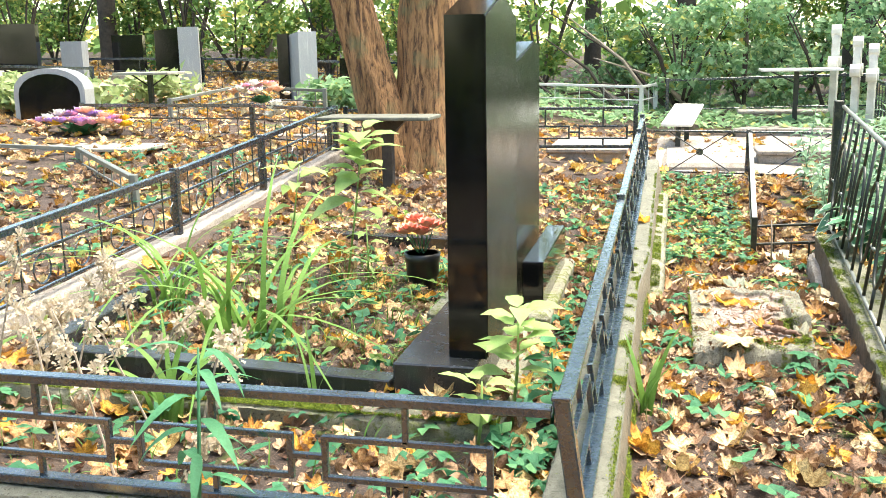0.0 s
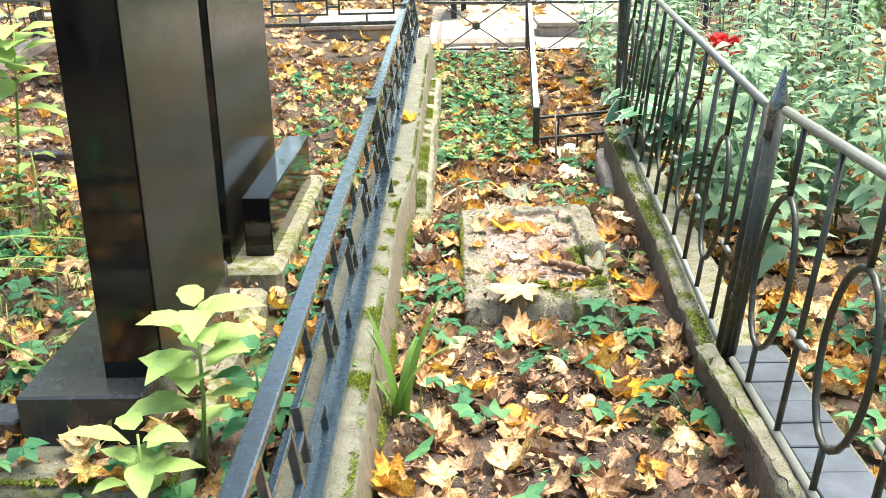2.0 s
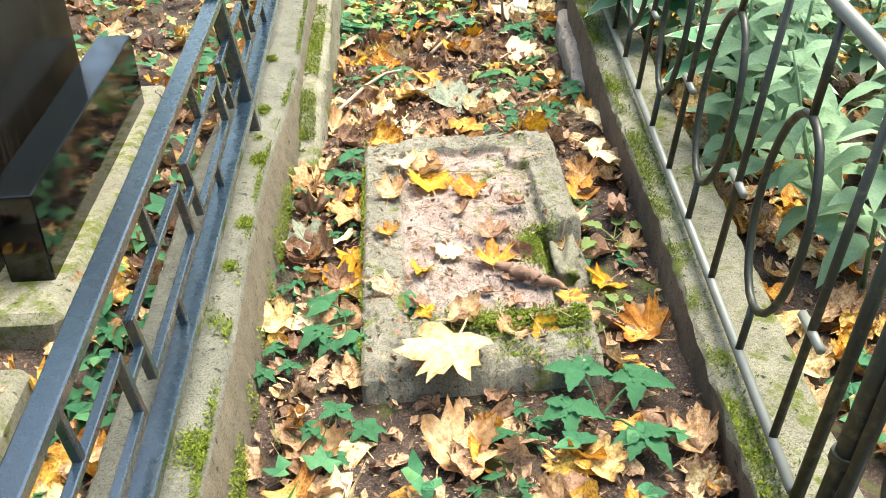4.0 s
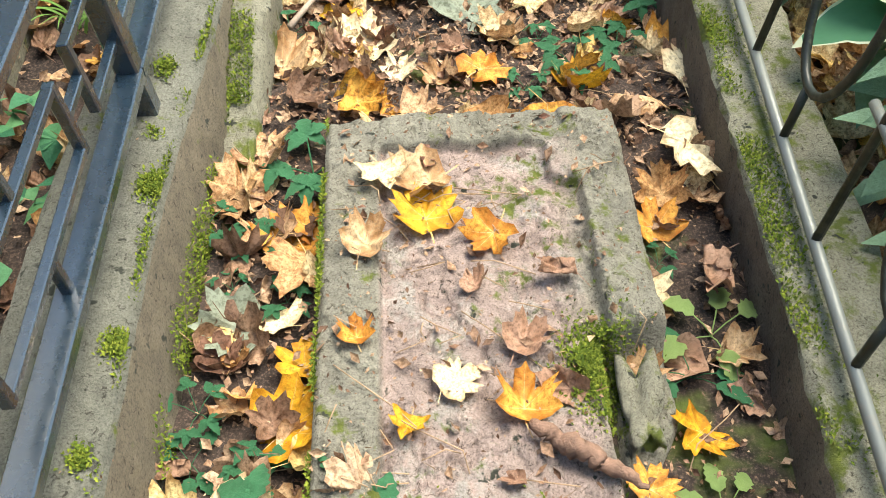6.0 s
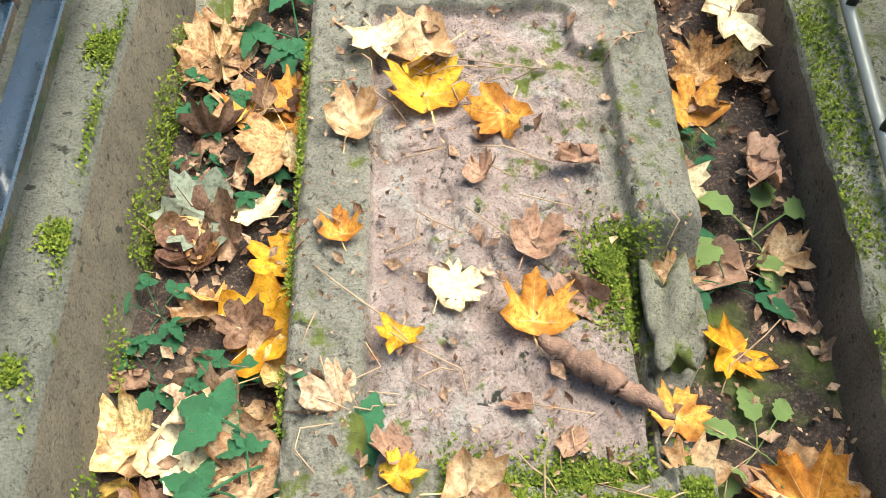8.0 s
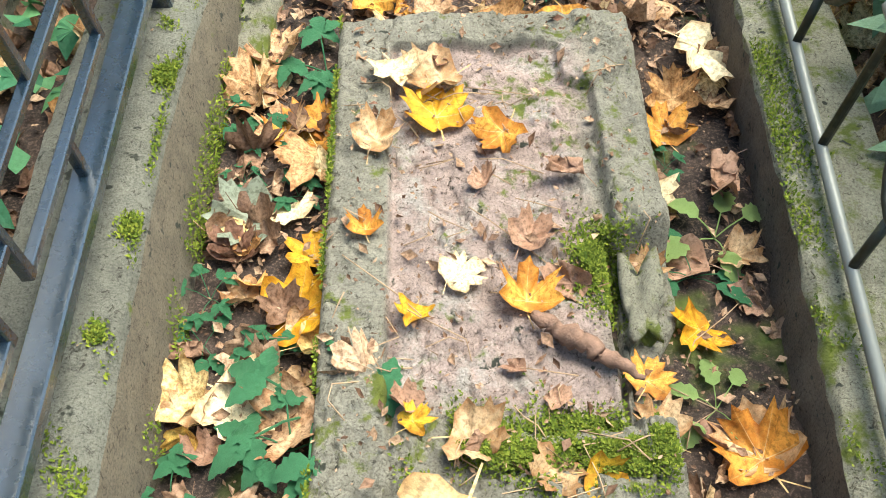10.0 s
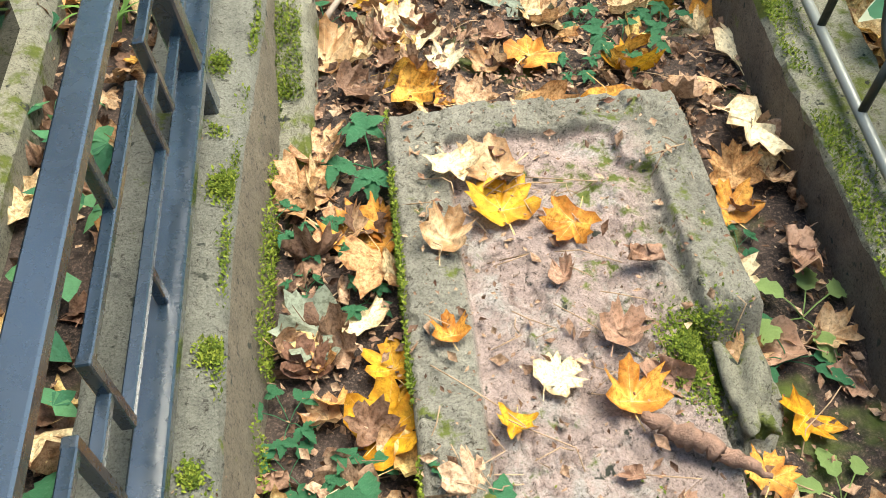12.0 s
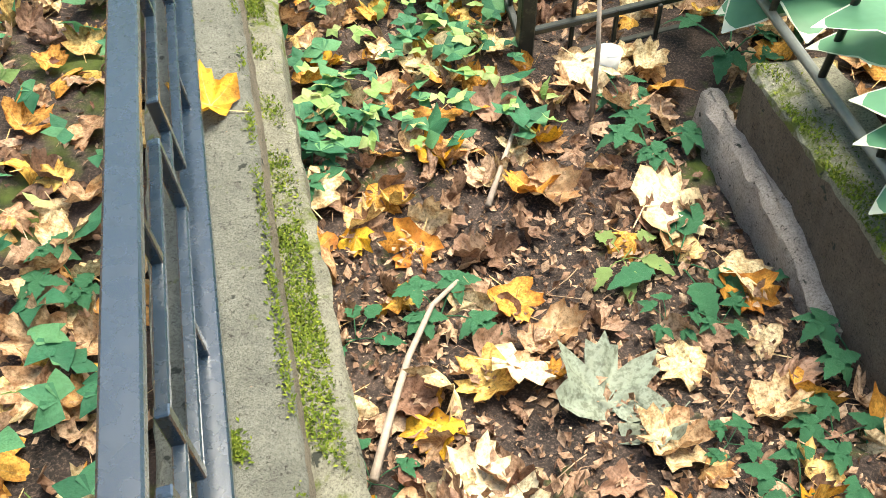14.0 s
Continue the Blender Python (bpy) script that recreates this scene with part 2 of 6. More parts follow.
def leaf_mat(name, stops, source="island", spots=0.5, rough=0.6, lit=0.3, how="LINEAR", vein=0.0):
    """Leaf colours picked leaf by leaf, with blotches and light through the blade."""
    m, t, b = nodes(name)
    unit = 1.0 if source == "island" else 0.075
    if source == "island":
        pick = t.nodes.new("ShaderNodeNewGeometry").outputs["Random Per Island"]
    else:
        pick = t.nodes.new("ShaderNodeObjectInfo").outputs["Random"]
    col = ramp(t, pick, stops, how)
    blotch = ramp(t, noise_tex(t, 38 * unit, 4, 0.7), [(0.46, (0, 0, 0)), (0.62, (1, 1, 1))])
    col = mix(t, mix(t, spots, (0, 0, 0), blotch), col, mix(t, 1.0, col, (0.42, 0.27, 0.14), "MULTIPLY"))
    if vein:
        at = t.nodes.new("ShaderNodeAttribute")
        at.attribute_name = "vein"
        sep = t.nodes.new("ShaderNodeSeparateXYZ")
        t.links.new(at.outputs["Vector"], sep.inputs[0])
        rim = mix(t, 0.5, sep.outputs[1], noise_tex(t, 30 * unit, 4))
        col = mix(t, ramp(t, rim, [(0.62, (0, 0, 0)), (0.8, (0.75, 0.75, 0.75))]), col, mix(t, 1.0, col, (0.5, 0.33, 0.2), "MULTIPLY"))
        line = ramp(t, sep.outputs[0], [(0.72, (0, 0, 0)), (0.95, (1, 1, 1))])
        col = mix(t, mix(t, vein, (0, 0, 0), line), col, (0.72, 0.52, 0.26))
    col = mix(t, 1.0, col, ramp(t, noise_tex(t, 150 * unit, 3), [(0.36, (0.5, 0.48, 0.45) if spots > 0.15 else (0.86, 0.86, 0.84)), (0.56, (1, 1, 1))]), "MULTIPLY")
    t.links.new(col, b.inputs["Base Color"])
    b.inputs["Roughness"].default_value = rough
    b.inputs["Specular IOR Level"].default_value = 0.25
    bump(t, b, noise_tex(t, 100 * unit, 4, 0.7), 0.85 if unit == 1 else 0.55, 0.005)
    tr = t.nodes.new("ShaderNodeBsdfTranslucent")
    t.links.new(col, tr.inputs[0])
    mx = t.nodes.new("ShaderNodeMixShader")
    mx.inputs[0].default_value = lit
    t.links.new(b.outputs[0], mx.inputs[1])
    t.links.new(tr.outputs[0], mx.inputs[2])
    t.links.new(mx.outputs[0], t.nodes["Material Output"].inputs[0])
    return m


def plain_mat(name, col, rough=0.6, var=0.3, scale=20, bumps=0.2, metallic=0.0):
    m, t, b = nodes(name)
    c = mix(t, ramp(t, noise_tex(t, scale, 5, 0.7), [(0.3, (0, 0, 0)), (0.7, (1, 1, 1))]), tuple(x * (1 - var) for x in col), tuple(min(1, x * (1 + var)) for x in col))
    t.links.new(c, b.inputs["Base Color"])
    b.inputs["Roughness"].default_value = rough
    b.inputs["Metallic"].default_value = metallic
    bump(t, b, noise_tex(t, scale * 6, 4), bumps, 0.004)
    return m


def soil_mat():
    m, t, b = nodes("soil")
    c = mix(t, ramp(t, noise_tex(t, 5, 6, 0.7), [(0.35, (0, 0, 0)), (0.65, (1, 1, 1))]), (0.012, 0.0085, 0.007), (0.085, 0.058, 0.046))
    c = mix(t, ramp(t, noise_tex(t, 160, 6, 0.8), [(0.5, (0, 0, 0)), (0.7, (1, 1, 1))]), c, (0.24, 0.16, 0.125))
    mossy = mix(t, noise_tex(t, 70, 4), (0.04, 0.07, 0.012), (0.15, 0.2, 0.03))
    c = mix(t, ramp(t, noise_tex(t, 1.9, 5, 0.7), [(0.56, (0, 0, 0)), (0.64, (1, 1, 1))]), c, mossy)
    t.links.new(c, b.inputs["Base Color"])
    b.inputs["Roughness"].default_value = 0.95
    bump(t, b, noise_tex(t, 70, 8, 0.8), 1.0, 0.015)
    return m


def bark_mat(name, dark, light):
    m, t, b = nodes(name)
    c = t.nodes.new("ShaderNodeTexCoord")
    mp = t.nodes.new("ShaderNodeMapping")
    mp.inputs["Scale"].default_value = (1, 1, 0.16)
    t.links.new(c.outputs["Object"], mp.inputs["Vector"])
    n = node(t, "ShaderNodeTexNoise", Scale=26, Detail=7, Roughness=0.7, Distortion=0.6)
    t.links.new(mp.outputs[0], n.inputs["Vector"])
    col = ramp(t, n.outputs["Fac"], [(0.38, dark), (0.55, light), (0.75, tuple(x * 1.2 for x in light))])
    col = mix(t, ramp(t, noise_tex(t, 3, 4), [(0.55, (0, 0, 0)), (0.75, (1, 1, 1))]), col, (0.2, 0.2, 0.1))
    t.links.new(col, b.inputs["Base Color"])
    b.inputs["Roughness"].default_value = 0.9
    bump(t, b, n.outputs["Fac"], 1.0, 0.05)
    return m


SOIL = soil_mat()
CONCRETE = concrete_mat("mossy_concrete", (0.29, 0.295, 0.25), (0.15, 0.152, 0.122), 0.585, 0.63)
MOSSY = concrete_mat("very_mossy_concrete", (0.45, 0.44, 0.34), (0.2, 0.19, 0.14), 0.51, 0.58)
CONCRETE_BARE = concrete_mat("weathered_concrete", (0.3, 0.29, 0.24), (0.15, 0.145, 0.115), 0.62, 0.68)
CONCRETE_SLAB = concrete_mat("pinkish_concrete", (0.39, 0.375, 0.315), (0.2, 0.192, 0.15), 0.555, 0.605, (0.52, 0.4, 0.365), "field")
EARTHY = concrete_mat("earth_stained_concrete", (0.27, 0.23, 0.17), (0.14, 0.115, 0.08), 0.6, 0.66)
# Soil-splashed brown, darkened further to put the inner face's shade into its colour.
EARTHY_SHADED = concrete_mat("earthy_shaded_concrete", (0.24, 0.185, 0.135), (0.11, 0.083, 0.06), 0.6, 0.66)
CONCRETE_FAR = concrete_mat("pale_concrete", (0.55, 0.48, 0.43), (0.38, 0.33, 0.29), 0.66, 0.74)
BLACK = metal_mat("black_enamel", (0.005, 0.013, 0.023), (0.025, 0.022, 0.018), 0.25, 0.0, 0.66, 1.0)
OLD_BLACK = metal_mat("chipped_dark_paint", (0.01, 0.013, 0.01), (0.085, 0.08, 0.05), 0.5, 0.0, 0.54)
GREY_PIPE = metal_mat("grey_pipe_paint", (0.13, 0.14, 0.13), (0.18, 0.15, 0.11), 0.45, 0.2, 0.55)
SILVER = metal_mat("silver_paint", (0.45, 0.45, 0.43), (0.2, 0.17, 0.13), 0.4, 0.3, 0.62)
GRANITE = granite_mat("polished_black_granite", (0.0015, 0.002, 0.0025), (0.01, 0.012, 0.014), 0.04)
# Honed back; its brown tint paints in the reflection of leafy ground and trees.
GRANITE_BACK = granite_mat("honed_granite_back", (0.007, 0.0062, 0.005), (0.028, 0.025, 0.02), 0.16)
# Greyer base colour stands in for sky reflected off the polished border tops.
GRANITE_SKY_SHEEN = granite_mat("sky_sheen_granite", (0.022, 0.024, 0.027), (0.07, 0.07, 0.07), 0.2)
GREY_STONE = granite_mat("grey_granite", (0.3, 0.31, 0.32), (0.5, 0.5, 0.5), 0.4)
MARBLE = plain_mat("weathered_white_stone", (0.62, 0.6, 0.54), 0.7, 0.25, 6)
BARK = bark_mat("maple_bark", (0.075, 0.036, 0.018), (0.43, 0.225, 0.1))
DARK_BARK = plain_mat("dark_bark", (0.06, 0.045, 0.035), 0.9, 0.5, 8, 1.0)
DARK_WOOD = plain_mat("damp_grey_wood", (0.13, 0.13, 0.105), 0.7, 0.4, 14, 0.6)
OLD_WOOD = plain_mat("weathered_wood", (0.3, 0.29, 0.25), 0.8, 0.3, 14, 0.6)
ROLL = plain_mat("rolled_brown_leaf", (0.2, 0.115, 0.08), 0.75, 0.45, 45, 0.9)
STALK = plain_mat("tan_leaf_stalk", (0.34, 0.23, 0.14), 0.7, 0.35, 60, 0.3)
TWIG = plain_mat("dry_twig", (0.3, 0.24, 0.19), 0.8, 0.3, 40, 0.4)
WHITE_WOOD = plain_mat("white_painted_wood", (0.75, 0.74, 0.7), 0.5, 0.12, 12, 0.2)
TILE = plain_mat("grey_glazed_tile", (0.065, 0.074, 0.092), 0.22, 0.3, 8, 0.1)
PLASTIC = plain_mat("black_plastic", (0.015, 0.015, 0.016), 0.35, 0.2, 20, 0.1)

YELLOW_STOPS = [(0.0, (0.72, 0.54, 0.32)), (0.2, (0.86, 0.72, 0.44)), (0.36, (0.84, 0.55, 0.12)), (0.5, (0.76, 0.38, 0.07)), (0.65, (0.6, 0.36, 0.18)), (0.82, (0.68, 0.47, 0.29)), (1.0, (0.45, 0.27, 0.16))]
BROWN_STOPS = [(0.0, (0.13, 0.075, 0.05)), (0.25, (0.27, 0.16, 0.105)), (0.5, (0.4, 0.26, 0.17)), (0.8, (0.56, 0.39, 0.26)), (1.0, (0.22, 0.11, 0.075))]
LITTER = leaf_mat("leaf_litter_yellow", YELLOW_STOPS, spots=0.7, lit=0.18, vein=0.6)
LITTER_BROWN = leaf_mat("leaf_litter_brown", BROWN_STOPS, lit=0.1)
PALE_LEAF = leaf_mat("pale_yellow_leaf", [(0, (0.85, 0.72, 0.46)), (1, (0.88, 0.78, 0.54))], "object", 0.22, lit=0.2, vein=0.7)
BIG_LEAF = leaf_mat("cream_leaf", [(0, (0.74, 0.58, 0.32)), (1, (0.74, 0.58, 0.32))], "object", 0.35, lit=0.2, vein=0.9)
YELLOW_LEAF = leaf_mat("yellow_leaf", [(0, (0.8, 0.5, 0.05)), (1, (0.75, 0.4, 0.03))], "object", 0.75, lit=0.2, vein=0.7)
ORANGE_LEAF = leaf_mat("orange_leaf", [(0, (0.78, 0.4, 0.08)), (1, (0.7, 0.32, 0.06))], "object", 0.8, lit=0.2, vein=0.8)
TAN_LEAF = leaf_mat("tan_leaf", [(0, (0.55, 0.36, 0.2)), (1, (0.7, 0.5, 0.3))], "object", 0.75, lit=0.2, vein=0.7)
BROWN_LEAF = leaf_mat("brown_leaf", [(0, (0.28, 0.16, 0.11)), (1, (0.42, 0.26, 0.18))], "object", 0.4, lit=0.1)
GREY_LEAF = leaf_mat("grey_green_leaf", [(0, (0.2, 0.24, 0.19)), (1, (0.24, 0.27, 0.2))], "object", 0.2, lit=0.1)
GREEN = leaf_mat("herb_green", [(0, (0.025, 0.12, 0.06)), (0.5, (0.05, 0.2, 0.1)), (1, (0.12, 0.3, 0.13))], spots=0.12, rough=0.5)
LIME = leaf_mat("light_green", [(0, (0.22, 0.4, 0.11)), (0.6, (0.34, 0.5, 0.18)), (1, (0.52, 0.55, 0.26))], spots=0.12, rough=0.5, lit=0.4)
GRASS = leaf_mat("grass_green", [(0, (0.08, 0.19, 0.035)), (0.7, (0.15, 0.29, 0.065)), (1, (0.4, 0.4, 0.18))], spots=0.1, rough=0.5)
BUSH = leaf_mat("shrub_green", [(0, (0.15, 0.3, 0.14)), (0.5, (0.27, 0.45, 0.23)), (0.9, (0.42, 0.57, 0.33)), (1, (0.56, 0.56, 0.18))], spots=0.1, rough=0.55, lit=0.38)
WOODS = leaf_mat("woodland_green", [(0, (0.06, 0.13, 0.03)), (0.45, (0.14, 0.26, 0.07)), (0.8, (0.27, 0.38, 0.11)), (0.95, (0.5, 0.48, 0.13)), (1, (0.6, 0.42, 0.1))], spots=0.1)
GARDEN = leaf_mat("garden_plant_green", [(0, (0.07, 0.18, 0.09)), (0.45, (0.2, 0.36, 0.21)), (0.92, (0.38, 0.52, 0.36)), (1, (0.5, 0.5, 0.16))], spots=0.1, rough=0.35, lit=0.3)
FERN = leaf_mat("pale_fern", [(0, (0.3, 0.42, 0.18)), (1, (0.5, 0.56, 0.3))], spots=0.1)
MOSS = leaf_mat("moss_green", [(0, (0.05, 0.085, 0.01)), (0.6, (0.13, 0.18, 0.02)), (1, (0.24, 0.28, 0.04))], spots=0.1, rough=0.9, lit=0.1)
FLUFF = leaf_mat("dried_flower_fluff", [(0, (0.45, 0.37, 0.27)), (1, (0.72, 0.62, 0.5))], spots=0.1, rough=0.9)


# ---- ground ----
def sstep(a, b, x):
    t = np.clip((x - a) / (b - a), 0, 1)
    return t * t * (3 - 2 * t)


def ground_z(x, y):
    """Height of the soil."""
    x, y = np.asarray(x, float), np.asarray(y, float)
    left = sstep(0.2, -2.2, x)
    yy = np.minimum(y, 26)
    right_rise = 0.035 * np.maximum(0, yy - 6.2)
    left_rise = 0.05 * np.maximum(0, yy - 3.0) + 0.05 * np.clip(-x - 2, 0, 8)
    z = left * left_rise + (1 - left) * right_rise
    inner = sstep(0.55, 0.75, x) * sstep(2.6, 1.8, x)
    z = z - 0.1 * inner * sstep(5.6, 6.6, y) * sstep(9.8, 8.0, y)
    z = z + 0.06 * sstep(0.6, 0.3, x) * sstep(2.2, 2.8, y)
    z = z - 0.05 * sstep(2.4, 1.2, y)
    return z


def rough_ground(x, y):
    """The soil with its lumps."""
    z = ground_z(x, y)
    lump = 0.012 * np.sin(x * 7.3 + 1.3 * np.sin(y * 5.1)) * np.cos(y * 6.1 + np.sin(x * 4.4))
    lump = lump + 0.006 * np.sin(x * 23 + 2 * np.sin(y * 17)) * np.sin(y * 21 + np.cos(x * 19))
    return z + lump


xs = np.concatenate([-np.geomspace(400, 6, 22), np.arange(-5.6, -2.6, 0.25), np.arange(-2.6, 3.2, 0.04), np.arange(3.2, 6.0, 0.25), np.geomspace(6.2, 400, 22)])
ys = np.concatenate([-np.geomspace(400, 1.5, 18), np.arange(-1.0, 1.6, 0.2), np.arange(1.6, 9.0, 0.04), np.arange(9.0, 20, 0.3), np.geomspace(20.3, 500, 22)])
gx, gy = np.meshgrid(xs, ys)
gz = rough_ground(gx, gy)
gi = np.arange(len(xs) * len(ys)).reshape(len(ys), len(xs))
gq = np.stack([gi[:-1, :-1], gi[:-1, 1:], gi[1:, 1:], gi[1:, :-1]], -1).reshape(-1, 4)
ground = new("ground", array_mesh("ground", np.stack([gx, gy, gz], -1).reshape(-1, 3), gq, SOIL))
tagged(ground, "dark brown soil with mossy patches under fallen leaves", "ground", kind="structure")


# ---- concrete kerbs ----
def rail_z(y):
    """Foot of the square-tube fence, a little above its kerb."""
    y = np.asarray(y, float)
    return 0.19 + 0.022 * (y - 2.47) + 0.018 * np.maximum(0, y - 5.6)


def kerb_z(y):
    """Top of the kerb under the square-tube fence."""
    return rail_z(y) - 0.06


def rough_bar(name, path, width, depth, material, label, category, seed, step=0.03, wob=0.004, batter=0.0, side_mat=None):
    """A long cast block along path (x, y, z of the top's middle), with uneven faces and worn edges."""
    rng = np.random.default_rng(seed)
    path = np.array(path, float)
    seg = np.linalg.norm(np.diff(path, axis=0), axis=1)
    s = np.concatenate([[0], np.cumsum(seg)])
    n = max(3, int(s[-1] / step))
    t = np.linspace(0, s[-1], n)
    c = np.stack([np.interp(t, s, path[:, i]) for i in range(3)], -1)
    d = np.gradient(c, axis=0)[:, :2]
    d = d / np.linalg.norm(d, axis=1)[:, None]
    nx, ny = d[:, 1], -d[:, 0]
    w = width / 2
    prof = [(-w, -depth), (-w, -depth * 0.66), (-w, -depth * 0.33), (-w, -0.018), (-w + 0.005, -0.006), (-w + 0.016, 0), (-w * 0.4, 0.001), (w * 0.4, 0.001), (w - 0.016, 0), (w - 0.005, -0.006), (w, -0.018), (w, -depth * 0.33), (w, -depth * 0.66), (w, -depth)]
    k = len(prof)
    V = np.zeros((n, k, 3))
    for j, (a, b) in enumerate(prof):
        ra = a + rng.normal(0, wob * 0.5, n) + wob * np.sin(t * 5 + j)
        ra = ra + (batter * -b / depth if j > 9 else 0)
        chip = np.where(rng.random(n) < 0.05, rng.random(n) * 0.012, 0) if 3 <= j <= 10 else 0
        V[:, j, 0] = c[:, 0] + nx * ra
        V[:, j, 1] = c[:, 1] + ny * ra
        V[:, j, 2] = c[:, 2] + b + rng.normal(0, wob * 0.35, n) - chip
    idx = np.arange(n * k).reshape(n, k)
    q = np.stack([idx[:-1, :-1], idx[1:, :-1], idx[1:, 1:], idx[:-1, 1:]], -1).reshape(-1, 4)
    e1 = np.stack([idx[0, : k // 2 - 1], idx[0, 1 : k // 2], idx[0, k - 2 : k // 2 - 1 : -1], idx[0, k - 1 : k // 2 : -1]], -1)
    e2 = np.stack([idx[-1, : k // 2 - 1], idx[-1, k - 1 : k // 2 : -1], idx[-1, k - 2 : k // 2 - 1 : -1], idx[-1, 1 : k // 2]], -1)
    ob = new(name, array_mesh(name, V.reshape(-1, 3), np.concatenate([q, e1, e2]), material))
    ob.data.set_sharp_from_angle(angle=radians(32))
    # One side face gets its own material: soil colour, on some kerbs with painted shade.
    if side_mat:
        ob.data.materials.append(side_mat[1])
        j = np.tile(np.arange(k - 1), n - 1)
        on = (j >= 10) if side_mat[0] > 0 else (j <= 2)
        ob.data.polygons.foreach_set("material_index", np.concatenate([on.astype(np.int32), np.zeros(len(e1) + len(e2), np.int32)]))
    return tagged(ob, label, category)


def along(x0, x1, y0, y1, f):
    return [(x0 + (x1 - x0) * i / 12, y0 + (y1 - y0) * i / 12, float(f(y0 + (y1 - y0) * i / 12))) for i in range(13)]


def ledge_z(y):
    """Top of the low strip at the foot of the kerb."""
    y = np.asarray(y, float)
    return -0.02 + 0.17 * sstep(5.35, 5.95, y) + 0.01 * (y - 5.35)


def kerb_edge(y):
    """Inner top edge of that kerb, which bends outwards a little beyond the slab."""
    return 0.617 + 0.043 * sstep(5.15, 6.0, np.asarray(y, float))


rough_bar("concrete_kerb", [(float(kerb_edge(y)) - 0.1, y, float(kerb_z(y))) for y in (2.42, 3.5, 4.5, 5.15, 5.4, 5.6, 5.8, 6.0, 7.0, 8.3, 9.6)], 0.2, 0.36, CONCRETE, "long grey concrete kerb with mossy edge under a black metal fence", "kerb", 1, wob=0.0022, batter=0.07, side_mat=(1, EARTHY))
rough_bar("concrete_kerb", along(-3.2, 0.435, 2.48, 2.481, lambda y: 0.18), 0.16, 0.3, CONCRETE, "grey concrete kerb under the front run of a black fence", "kerb", 2)
rough_bar("kerb_ledge", along(0.692, 0.708, 5.35, 8.6, ledge_z), 0.09, 0.26, MOSSY, "low mossy concrete strip along the foot of a kerb", "kerb", 3, wob=0.007)


def rk_z(y):
    """Top of the kerb under the pipe fence."""
    return 0.105 + 0.034 * (np.asarray(y, float) - 4.0)


# Inner faces of these two carry soil colour plus painted shade.
rough_bar("concrete_kerb", along(1.695, 1.80, 3.98, 6.75, rk_z), 0.19, 0.34, MOSSY, "moss-covered concrete kerb under a dark pipe fence", "kerb", 4, wob=0.005, side_mat=(-1, EARTHY_SHADED))
rough_bar("concrete_kerb", along(1.63, 1.6, 1.2, 3.98, lambda y: 0.15), 0.06, 0.3, MOSSY, "thin mossy concrete edging beside grey tiles", "kerb", 5, wob=0.006, side_mat=(-1, EARTHY_SHADED))
rough_bar("kerb_ledge", along(1.672, 1.71, 6.2, 6.9, lambda y: -0.03 + 0.07 * sstep(6.2, 6.5, y)), 0.05, 0.25, CONCRETE_FAR, "pale broken concrete strip at the foot of a kerb", "kerb", 6, wob=0.008)

# tiled strip beside the near kerb
tiles = thing("tiled_strip", (1.72, 2.6, 0.1), "narrow strip of grey glazed tiles on concrete", "paving")
part("bedding", MB().box((1.652, 1.2, -0.1), (1.82, 3.97, 0.138), 0.01), CONCRETE_BARE, tiles)
for i in range(24):
    y0 = 1.25 + i * 0.113
    part("tile", MB().box((1.655, y0, 0.134), (1.80, y0 + 0.108, 0.149 + 0.002 * (i % 3)), 0.003), TILE, tiles)


# ---- grave slab ----
def slab_top(x, y):
    """Worn concrete marker: a raised border round a sunken field; x across, y along, from its near left corner."""
    field_l = sstep(0.1, 0.112, x)
    edge_r = 0.428 + 0.055 * sstep(0.925, 0.9, y)
    field_r = sstep(edge_r + 0.006, edge_r - 0.008, x)
    field_t = sstep(1.026, 1.014, y)
    field_b = sstep(0.16, 0.2, y)
    sunk = field_l * field_r * field_t * np.maximum(field_b, 0.25)
    z = 0.086 - 0.026 * sunk
    z = z - 0.07 * sstep(0.57, 0.53, y) * sstep(0.19, 0.22, y) * sstep(0.455, 0.475, x)
    z = z - 0.016 * np.exp(-((y - 0.125 - 0.012 * np.sin(x * 23)) / 0.007) ** 2) * sstep(0.2, 0.26, x)
    z = z + 0.004 * np.sin(x * 31 + 2 * np.sin(y * 13)) * np.sin(y * 27 + np.sin(x * 17))
    z = z + 0.0025 * np.sin(x * 88 + 3 * np.sin(y * 61)) * np.sin(y * 93 + 2 * np.cos(x * 57))
    z = z - 0.02 * sstep(0.03, 0.0, y) - 0.012 * sstep(0.012, 0.0, x) - 0.012 * sstep(0.568, 0.58, x)
    return z


sx, sy = np.linspace(0, 0.58, 190), np.linspace(0, 1.11, 360)
mx_, my_ = np.meshgrid(sx, sy)
flake = fbm(360, 190, 9, 6, 4)
coarse = fbm(360, 190, 3, 4, 9)
scale_ = fbm(360, 190, 14, 5, 21)
mz = slab_top(mx_ + 0.008 * (coarse - 0.5), my_ + 0.006 * (flake - 0.5)) + 0.014 * (flake - 0.5) * (0.6 + 0.4 * coarse)
mz = mz - 0.008 * sstep(0.54, 0.57, coarse) - 0.02 * sstep(0.55, 0.62, flake) * sstep(0.5, 0.3, np.abs(my_ - 0.45)) * 0.4
mz = mz + 0.0045 * np.floor(scale_ * 9) / 2 * sstep(0.09, 0.13, mx_) - 0.009 * sstep(0.035, 0.0, np.abs(scale_ - 0.5)) * sstep(0.52, 0.56, flake)
bite = 0.05 * sstep(0.42, 0.3, my_) * sstep(0.46, 0.56, mx_)


